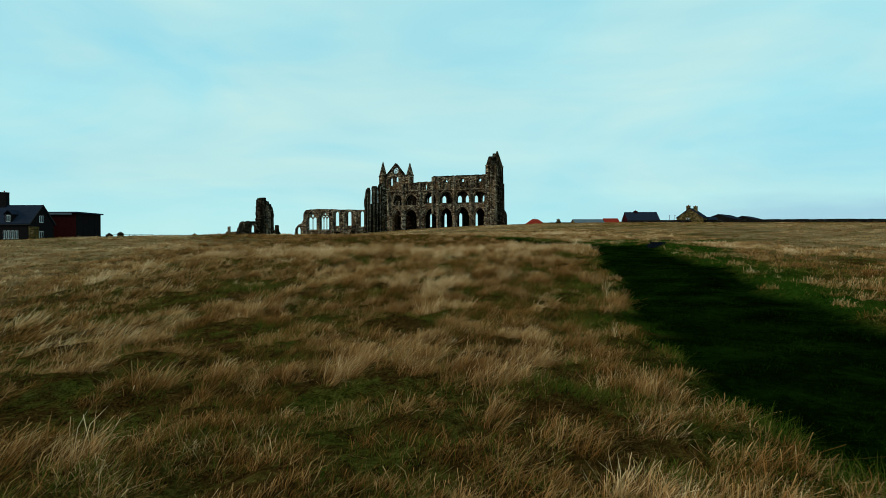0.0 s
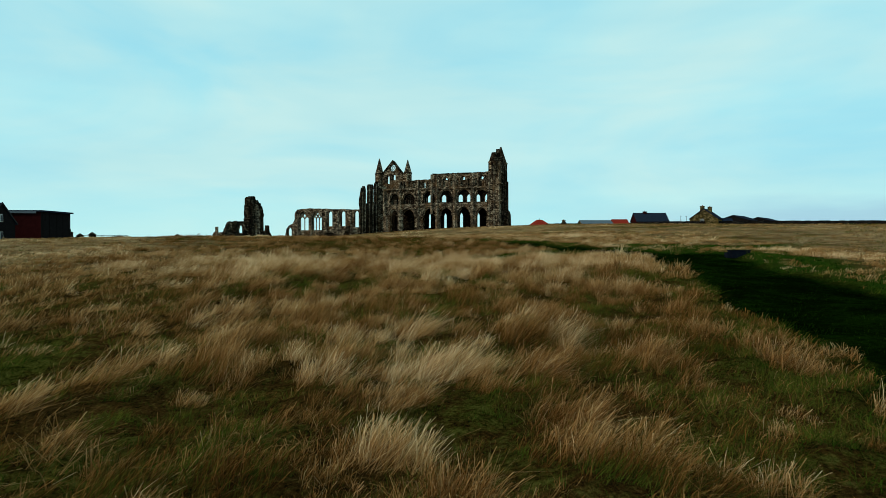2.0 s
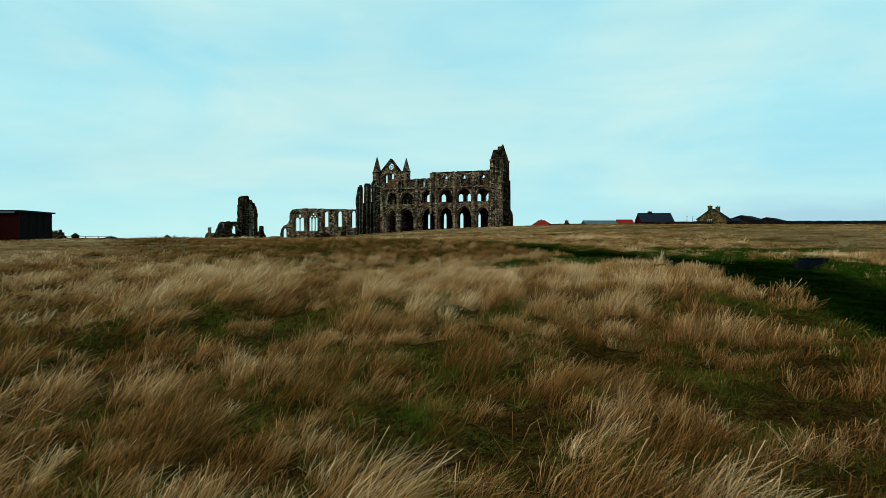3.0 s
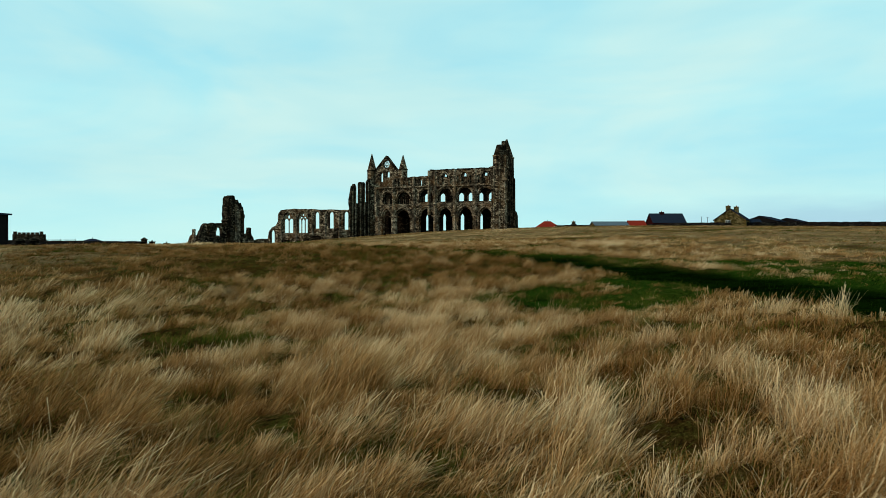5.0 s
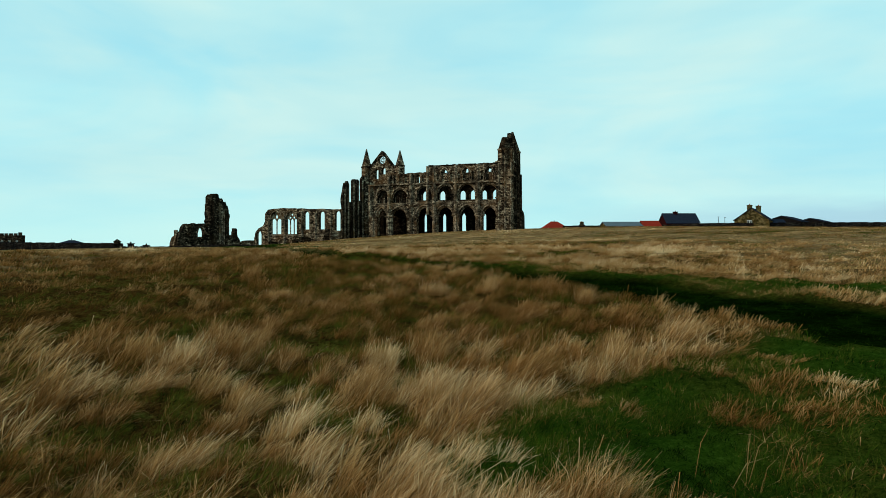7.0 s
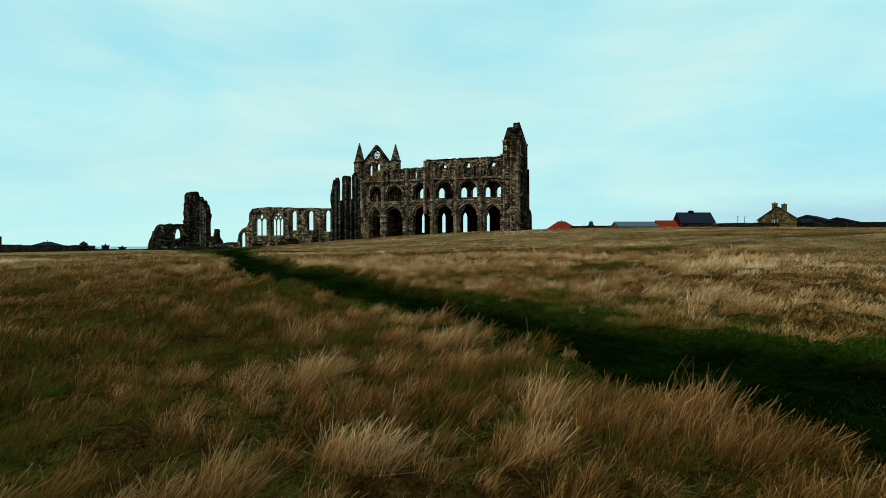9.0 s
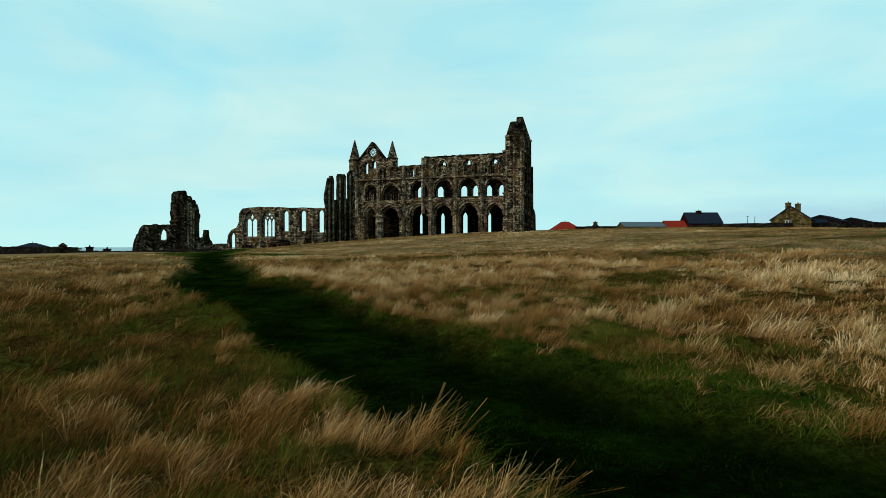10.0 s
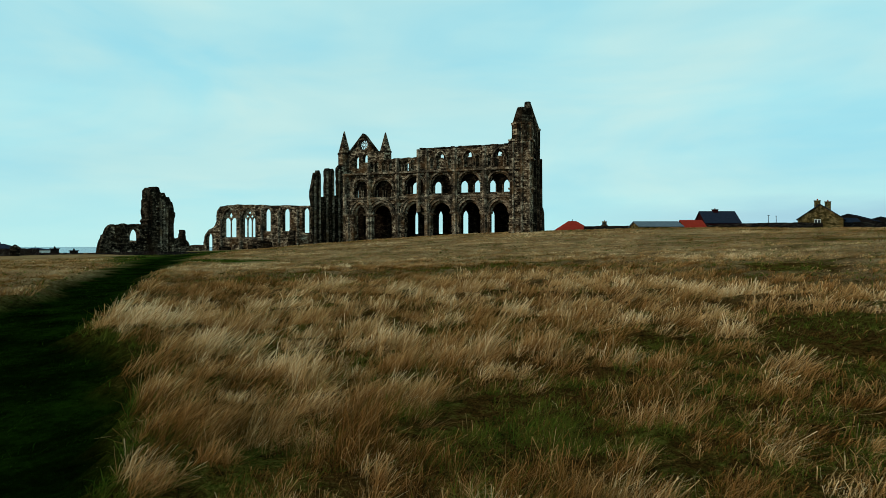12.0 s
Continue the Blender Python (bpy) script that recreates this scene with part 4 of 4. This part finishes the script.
gabled("slate_barn", 126.6, 246.0, 4.2, 12.0, 11.0, 4.8, 6.4, DARK_WALL, SLATE, "wide dark barn with a shallow slate roof", 46, category="barn")


def battlements(name, x0, x1, y, z0, z1, label):
    t = thing(name, pose((x0 + x1) / 2, y, z0), label, "building")
    a, h = (x1 - x0) / 2, z1 - z0
    part("wall", box(-a, a, 0, 1.8, 0, h - 0.8), STONE_DARK, t)
    n = 7
    for i in range(n):
        c = -a + (i + 0.5) * 2 * a / n
        part("merlon", box(c - a / n * 0.62, c + a / n * 0.62, 0, 0.7, h - 0.8, h + (0.4 if i in (0, n - 1) else 0)), STONE_DARK, t)
    for i in range(4):
        window(t, -a * 0.7 + i * a * 0.46, -0.02, h * 0.45, 0.9, 1.3)
    return t


battlements("battlemented_house", -187.0, -173.6, 288.0, -1.5, 6.4, "dark stone house front with battlements")


def field_wall(name, pts, ht, label):
    """A drystone wall along a line of (x, y, top)."""
    t = thing(name, pose(0, 0, 0), label, "wall", kind="structure")
    bm = bmesh.new()
    rnd = random.Random(len(pts) * 13)
    for (ax, ay, az), (bx, by, bz) in zip(pts, pts[1:]):
        n = max(2, int(math.hypot(bx - ax, by - ay) / 1.6))
        for i in range(n):
            s, e = i / n, (i + 1) / n
            x0, x1, y0, y1 = ax + (bx - ax) * s, ax + (bx - ax) * e, ay + (by - ay) * s, ay + (by - ay) * e
            z = az + (bz - az) * s + rnd.uniform(-0.08, 0.08)
            v = [bm.verts.new(p) for p in ((x0, y0, z - ht), (x1, y1, z - ht), (x1, y1 + 0.6, z - ht), (x0, y0 + 0.6, z - ht), (x0, y0 + 0.08, z), (x1, y1 + 0.08, z), (x1, y1 + 0.5, z), (x0, y0 + 0.5, z))]
            for f in ((0, 3, 2, 1), (4, 5, 6, 7), (0, 1, 5, 4), (1, 2, 6, 5), (2, 3, 7, 6), (3, 0, 4, 7)):
                bm.faces.new([v[j] for j in f])
    part("wall_stones", bm, STONE_FIELD, t)
    return t


field_wall("field_wall_east", [(40, 240, 8.1), (70, 234, 8.2), (78, 222, 8.3), (110, 216, 8.4), (170, 212, 8.4)], 5.0, "dark drystone field wall along the crest")
field_wall("field_wall_west", [(-190, 232, 2.9), (-110, 214, 2.3), (-90.6, 212, 2.15)], 3.0, "dark low stone boundary wall")

field_wall("field_wall_abbey", [(-90.4, 211.4, 1.25), (-74, 199.5, 1.3), (-59, 192.4, 1.7), (-36, 187, 1.75)], 1.6, "dark low stone wall below the abbey ruin")


def plinth():
    z = float(land(15.5, 42.7))
    t = thing("low_plinth", pose(15.5, 42.7, z + 0.06), "dark blue-black low box on the mown grass", "plinth")
    bm = box(-0.50, 0.48, -0.22, 0.22, -0.1, 0.27)
    bmesh.ops.bevel(bm, geom=bm.edges[:], offset=0.02, segments=2, affect="EDGES")
    part("body", bm, NAVY, t)
    bm = box(-0.53, 0.51, -0.25, 0.25, 0.27, 0.33)
    bmesh.ops.bevel(bm, geom=bm.edges[:], offset=0.015, segments=2, affect="EDGES")
    part("lid", bm, NAVY, t)
    part("step", box(-0.68, -0.51, -0.16, 0.16, -0.1, 0.2), NAVY, t)


plinth()


# ---- far things to the west ----
def gate_pier(x, y, z0, z1):
    t = thing("gate_pier", pose(x, y, z0), "squat dark stone gate pier with a cap", "gate pier", "gate piers")
    h = z1 - z0
    part("shaft", box(-0.65, 0.65, -0.65, 0.65, -0.6, h - 0.25), STONE_FIELD, t)
    part("cap", box(-0.8, 0.8, -0.8, 0.8, h - 0.25, h - 0.02), STONE_FIELD, t)
    part("finial", post(0, 0, h - 0.02, h + 0.45, 0.28, 0.1, sides=8), STONE_FIELD, t)


gate_pier(-94.0, 223.0, 0.6, 2.2)
gate_pier(-89.3, 223.0, 0.6, 1.7)


def pavilion(name, x, y, z0, a, d, eaves, ridge, label, roof):
    t = thing(name, pose(x, y, z0), label, "pavilion")
    part("wall", box(-a, a, -d, d, -0.5, eaves), WHITE, t)
    bm = bmesh.new()
    vs = [bm.verts.new(p) for p in ((-a - 0.5, -d - 0.5, eaves), (a + 0.5, -d - 0.5, eaves), (a + 0.5, d + 0.5, eaves), (-a - 0.5, d + 0.5, eaves), (-a * 0.25, 0, ridge), (a * 0.25, 0, ridge))]
    for f in ((0, 1, 5, 4), (2, 3, 4, 5), (1, 2, 5), (3, 0, 4), (3, 2, 1, 0)):
        bm.faces.new([vs[i] for i in f])
    part("roof", bm, roof, t)
    part("finial", post(0, 0, ridge - 0.1, ridge + 0.6, 0.14, 0.05, sides=6), METAL_DARK, t)
    return t


pavilion("hipped_pavilion", -136.6, 262.0, 0.2, 4.2, 3.5, 1.5, 3.2, "low white-walled pavilion with a dark hipped roof", SLATE)
pavilion("hipped_pavilion", -123.0, 258.0, 0.2, 3.4, 3.0, 1.3, 1.9, "long low white-walled shelter with a dark roof", SLATE)


cottage = pavilion("red_roofed_cottage", 38.9, 250.0, 3.6, 4.6, 4.0, 3.3, 6.3, "small cottage with a hipped red pantile roof", RED_TILE)
tagged(cottage, category="house")


def lantern(x, y, z0, z1):
    t = thing("lantern_kiosk", pose(x, y, z0), "small dark kiosk with a pyramid roof", "kiosk")
    h = z1 - z0
    part("body", box(-0.55, 0.55, -0.55, 0.55, -0.5, h - 0.6), STONE_DARK, t)
    part("roof", post(0, 0, h - 0.65, h, 1.05, 0.12, sides=4), STONE_DARK, t)


lantern(-79.8, 190.0, 0.6, 3.1)
lantern(-82.9, 152.0, 0.6, 2.9)
lantern(-85.8, 152.0, 0.6, 2.6)


def rail_fence():
    t = thing("rail_fence", pose(-84.0, 152.4, 0.8), "thin dark post and rail fence beside the shed", "fence")
    for i in range(5):
        part("post", box(-2.9 + i * 3.0, -2.78 + i * 3.0, -0.06, 0.06, -0.5, 1.45), DARK_WALL, t)
    for z in (0.8, 1.3):
        part("rail", box(-2.9, 9.2, -0.03, 0.03, z, z + 0.09), DARK_WALL, t)


rail_fence()


def mast(x, y, z0, z1):
    t = thing("lamp_mast", pose(x, y, z0), "thin dark mast beyond the field wall", "mast", "masts")
    part("shaft", post(0, 0, 0, z1 - z0, 0.12, 0.07, sides=6), METAL_DARK, t)
    part("head", box(-0.3, 0.3, -0.08, 0.08, z1 - z0, z1 - z0 + 0.12), METAL_DARK, t)


mast(95.4, 249.0, 5.7, 11.4)
mast(97.6, 249.0, 5.7, 11.2)

# ---- grass ----
def grass_material(name, rnd_mix):
    m, k, b = material(name, 0.9)
    hue = k.n("ShaderNodeAttribute")
    hue.attribute_name = "hue"
    g = k.n("ShaderNodeNewGeometry")
    v = k.math("ADD", hue.outputs["Fac"], k.math("MULTIPLY", k.math("SUBTRACT", g.outputs["Random Per Island"], 0.5), rnd_mix))
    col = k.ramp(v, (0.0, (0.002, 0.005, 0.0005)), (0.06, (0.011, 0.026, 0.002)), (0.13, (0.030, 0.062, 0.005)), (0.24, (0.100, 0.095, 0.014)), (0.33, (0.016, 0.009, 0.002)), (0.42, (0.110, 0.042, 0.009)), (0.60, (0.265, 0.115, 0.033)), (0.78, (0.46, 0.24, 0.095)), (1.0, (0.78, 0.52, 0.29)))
    k.link(col, b.inputs["Base Color"])
    return m


DRY, GREEN, TURF = grass_material("dry_grass", 0.07), grass_material("green_grass", 0.10), grass_material("short_turf", 0.10)


class Meadow:
    """Gathers blades of one kind, near and far, into one mesh."""

    def __init__(self):
        self.co, self.idx, self.starts, self.hue, self.nv, self.nl = [], [], [], [], 0, 0

    def add(self, x, y, h, width, lx, ly, hue, sheath_shade, bend, rnd, plumed=0.0):
        """Blades of height h that lean by (lx, ly); sheath_shade: how much lower in hue the foot is, for its own brown
        and painted shade; plumed: the share with a seed head.
        """
        n = len(x)
        z = land(x, y) - 0.02
        face = rnd.uniform(-1.0, 1.0, n)
        side = np.stack([np.cos(face) * width / 2, np.sin(face) * width / 2, 0 * x], -1)
        root = np.stack([x, y, z], -1)
        lean = np.minimum(np.hypot(lx, ly), 1.3)
        rise = np.sqrt(np.clip(1 - 0.45 * lean**2, 0.16, 1))
        tip = root + np.stack([lx * h, ly * h, h * rise], -1)
        foot = hue - sheath_shade
        if bend:
            mid = root + np.stack([lx * h * 0.36, ly * h * 0.36, h * (0.35 + 0.3 * rise)], -1)
            co = np.stack([root - side * 0.6, root + side * 0.6, mid + side, mid - side, tip], 1)
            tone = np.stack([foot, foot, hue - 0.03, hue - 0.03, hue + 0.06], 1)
            idx, starts = np.array([0, 1, 2, 3, 3, 2, 4]), np.array([0, 4])
        else:
            head = rnd.uniform(0, 1, n) < plumed
            pick = head[:, None, None]
            co = np.where(pick, np.stack([tip - side, root, tip + side], 1), np.stack([root - side, root + side, tip], 1))
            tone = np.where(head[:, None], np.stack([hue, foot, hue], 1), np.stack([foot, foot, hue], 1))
            idx, starts = np.array([0, 1, 2]), np.array([0])
        per = co.shape[1]
        self.co.append(co.reshape(-1, 3).astype(np.float32))
        self.idx.append((idx[None] + per * np.arange(n)[:, None]).ravel() + self.nv)
        self.starts.append((starts[None] + len(idx) * np.arange(n)[:, None]).ravel() + self.nl)
        self.hue.append(tone.ravel().astype(np.float32))
        self.nv += n * per
        self.nl += n * len(idx)

    def build(self, name, mat, label):
        me = bpy.data.meshes.new(name)
        co, idx, starts = np.concatenate(self.co), np.concatenate(self.idx), np.concatenate(self.starts)
        me.vertices.add(len(co))
        me.vertices.foreach_set("co", co.ravel())
        me.loops.add(len(idx))
        me.loops.foreach_set("vertex_index", idx.astype(np.int32))
        me.polygons.add(len(starts))
        me.polygons.foreach_set("loop_start", starts.astype(np.int32))
        me.update()
        me.attributes.new("hue", "FLOAT", "POINT").data.foreach_set("value", np.concatenate(self.hue))
        me.materials.append(mat)
        return tagged(new(name, me), label, "grass", kind="stuff")


def clump(x, y, cell, least, most, seed):
    """The tussock round which a place lies: how far out (1 at the rim), its lot, vigour, coat and turn."""
    ix, iy = np.floor(x / cell), np.floor(y / cell)
    cx, cy = (ix + 0.25 + 0.5 * lattice(ix, iy, seed)) * cell, (iy + 0.25 + 0.5 * lattice(ix, iy, seed + 1)) * cell
    size = least + (most - least) * lattice(ix, iy, seed + 2)
    rim = np.hypot(x - cx, y - cy) / size + 0.5 * (vnoise(x, y, 0.22, seed + 7) - 0.5)
    return rim, lattice(ix, iy, seed + 3), lattice(ix, iy, seed + 4), lattice(ix, iy, seed + 5), lattice(ix, iy, seed + 6) - 0.5


def field_grass(count, area, near_a, near_b, bend, seed, wide, plumed):
    rnd = np.random.default_rng(seed)
    x0, x1, y0, y1 = area
    x, y = rnd.uniform(x0, x1, count), rnd.uniform(y0, y1, count)
    seen = (y > 3.2) & (np.abs(x) < 2.5 + 0.8 * y)
    x, y = x[seen], y[seen]
    d = nearness(x, y)
    ok = (d >= near_a) & (d < near_b) & (rnd.uniform(0, 1, len(x)) < (near_a / d) ** (1.7 if near_a < 10 else 1.0))
    x, y, d = x[ok], y[ok], d[ok]
    n = len(x)

    def u(a, b):
        return rnd.uniform(a, b, n)

    worn, green, tall, lawn = trodden(x, y), greenness(x, y), stand(x, y), lush(x, y)
    tall = np.clip(tall + (0.05 + 0.12 * smooth(8, 20, y)) * smooth(0.0, 0.05, worn) * smooth(0.4, 0.2, worn), 0, 1)
    far = 1 / (1 + (d - 4.5) / 22)
    # large and small tussocks
    rim, lot, own, coat, turn = clump(x, y, 0.95, 0.28, 0.54, 41)
    rim2, lot2, own2, coat2, turn2 = clump(x + 0.3 * y, y, 0.50, 0.12, 0.27, 51)
    chance = (0.18 + 0.74 * tall) * (1 - np.maximum(0.85 * lawn, 0.8 * hollow(x, y)))
    large = (rim < 1) & (lot < chance)
    small = ~large & (rim2 < 1) & (lot2 < 0.7 * chance)
    member = (large | small) & (worn < 0.3)
    own, coat, turn = np.where(large, own, own2), np.where(large, coat, coat2), np.where(large, turn, turn2)
    rim = np.where(large, rim, rim2)
    upright = smooth(1.0, 5.0, x) * smooth(52, 44, y)
    wind = (0.42 + 0.60 * vnoise(x, y, 2.6, 24)) * (1 - 0.5 * upright)
    veer = 0.9 * (vnoise(x, y, 3.5, 26) - 0.40) + 1.1 * turn
    wx, wy = wind * np.cos(veer), wind * np.sin(veer)
    lump = smooth(0.36, 0.68, hummock(x, y))
    mat = smooth(0.37, 0.64, 0.45 * vnoise(x, y, 0.9, 65) + 0.55 * vnoise(x, y, 0.36, 66))
    wisp = lattice(np.floor(x / 0.10 + 3 * y), np.floor(y / 0.14), 47)
    h = np.where(member, (0.17 + 0.40 * tall) * (0.65 + 0.65 * own) * np.where(small, 0.75, 1.0) * (1.1 - 0.35 * rim) * u(0.55, 1.1) * (0.8 + 0.35 * wisp), (0.10 + 0.10 * tall) * u(0.4, 1.4) * (0.45 + 0.9 * mat)) * (1 - 0.5 * lawn)
    h = h * (1 - 0.55 * smooth(16, 55, d))
    spread = np.where(member, 0.24, 0.75)
    sway = lattice(np.floor(x / 0.17 + 2 * y), np.floor(y / 0.19), 49) - 0.5
    wx, wy = wx + 0.5 * sway, wy + 0.7 * (lattice(np.floor(x / 0.15), np.floor(y / 0.21 + x), 50) - 0.5)
    flopped = member & (u(0, 1) < 0.28 + 0.45 * (1 - tall))
    spread = np.where(flopped, 0.65, spread)
    lx = np.where(member, wx, 0.9 * wx) + rnd.normal(0, 1, n) * spread
    ly = np.where(member, wy, 0.9 * wy) + rnd.normal(0, 1, n) * spread
    red = np.clip(blotted(RUSSET, x, y), 0, 1)
    # blades between tussocks get a darker hue that carries the shade of the gaps
    hue = np.where(member, 0.49 + 0.33 * tall + 0.36 * (coat - 0.5), 0.34 + 0.08 * tall + 0.26 * mat)
    hue = hue + far * (rnd.normal(0, 0.055, n) + 0.36 * (wisp - 0.5)) + 0.12 * (vnoise(x, y, 4.2, 27) - 0.5) - 0.20 * red
    hue = hue + 0.08 * smooth(6, 12, d) - 0.06 * smooth(20, 60, d) + 0.75 * (0.6 * vnoise(x, y, 7.0, 28) + 0.4 * vnoise(0.5 * x, y, 1.6, 34) - 0.5) * smooth(12, 35, d)
    hue = np.maximum(hue, 0.33)
    width = wide * d / 1045 * u(0.6, 1.5)
    turf = worn >= 0.55
    grn = ~turf & ~member & ((u(0, 1) < green * 0.75 + 0.14 + 0.22 * (1 - lump) * (1 - tall)) | (worn > 0.3))
    bare = grn & (u(0, 1) > 0.35 + 0.65 * np.maximum(mat, lawn))
    dry = ~turf & ~grn & ((worn < 0.3) | member) & (member | (u(0, 1) < 0.2 + 0.7 * mat))
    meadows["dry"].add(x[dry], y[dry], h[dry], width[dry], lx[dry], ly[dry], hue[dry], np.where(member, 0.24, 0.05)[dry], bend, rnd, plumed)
    hg = (0.05 + 0.10 * vnoise(x, y, 0.7, 29) + 0.10 * tall) * u(0.5, 1.5) * (0.45 + 0.9 * mat)
    # greens start near black: moss and the shade of the hollows in one hue
    hueg = 0.01 + 0.14 * (wisp - 0.5) + (0.10 + 0.14 * (1 - lawn)) * mat + 0.10 * (vnoise(x, y, 1.9, 30) - 0.3) * (1 - 0.5 * worn) + rnd.normal(0, 0.05, n)
    grn = grn & ~bare
    meadows["green"].add(x[grn], y[grn], hg[grn], width[grn], lx[grn], ly[grn], np.clip(hueg + 0.08 * red * (1 - lawn), 0.0, 0.27)[grn], 0.03, bend, rnd)
    ht = (0.03 + 0.08 * vnoise(x, y, 0.45, 33) ** 2) * u(0.6, 1.5)
    keep = turf & (u(0, 1) < 0.6)
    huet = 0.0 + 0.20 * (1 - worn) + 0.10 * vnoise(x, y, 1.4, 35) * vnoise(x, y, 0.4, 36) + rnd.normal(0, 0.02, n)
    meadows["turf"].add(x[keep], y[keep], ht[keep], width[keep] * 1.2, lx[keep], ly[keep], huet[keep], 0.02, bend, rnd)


meadows = {"dry": Meadow(), "green": Meadow(), "turf": Meadow()}
field_grass(720000, (-9, 11, -6, 96), 4.5, 10.0, True, 100, 1.1, 0.0)
field_grass(2900000, (-9, 11, -6, 96), 4.5, 10.0, False, 101, 1.1, 0.3)
field_grass(3500000, (-34, 36, -6, 121), 10.0, 40.0, False, 102, 0.95, 0.4)
field_grass(1700000, (-85, 95, -12, 190), 40.0, 112.0, False, 103, 0.9, 0.5)
# a few tall stalks standing clear of the rest
rnd = np.random.default_rng(7)
for sx, sy, sr, sn in ((4.75, 65.6, 0.2, 30), (2.6, 50.6, 0.15, 9), (4.4, 51.2, 0.2, 16), (9.6, 46.0, 0.3, 20), (13.4, 45.3, 0.3, 16)):
    meadows["dry"].add(sx + rnd.normal(0, sr, sn), sy + rnd.normal(0, 0.2, sn), rnd.uniform(0.4, 0.8, sn), np.full(sn, 0.004), 0.3 + rnd.normal(0, 0.22, sn), rnd.normal(0, 0.2, sn), 0.76 + rnd.normal(0, 0.1, sn), 0.1, True, rnd)
meadows["dry"].build("dry_grass", DRY, "dry straw and russet tussock grass bent by the wind")
meadows["green"].build("green_grass", GREEN, "short green grass between the dry tussocks")
meadows["turf"].build("turf", TURF, "short dark green trodden turf")
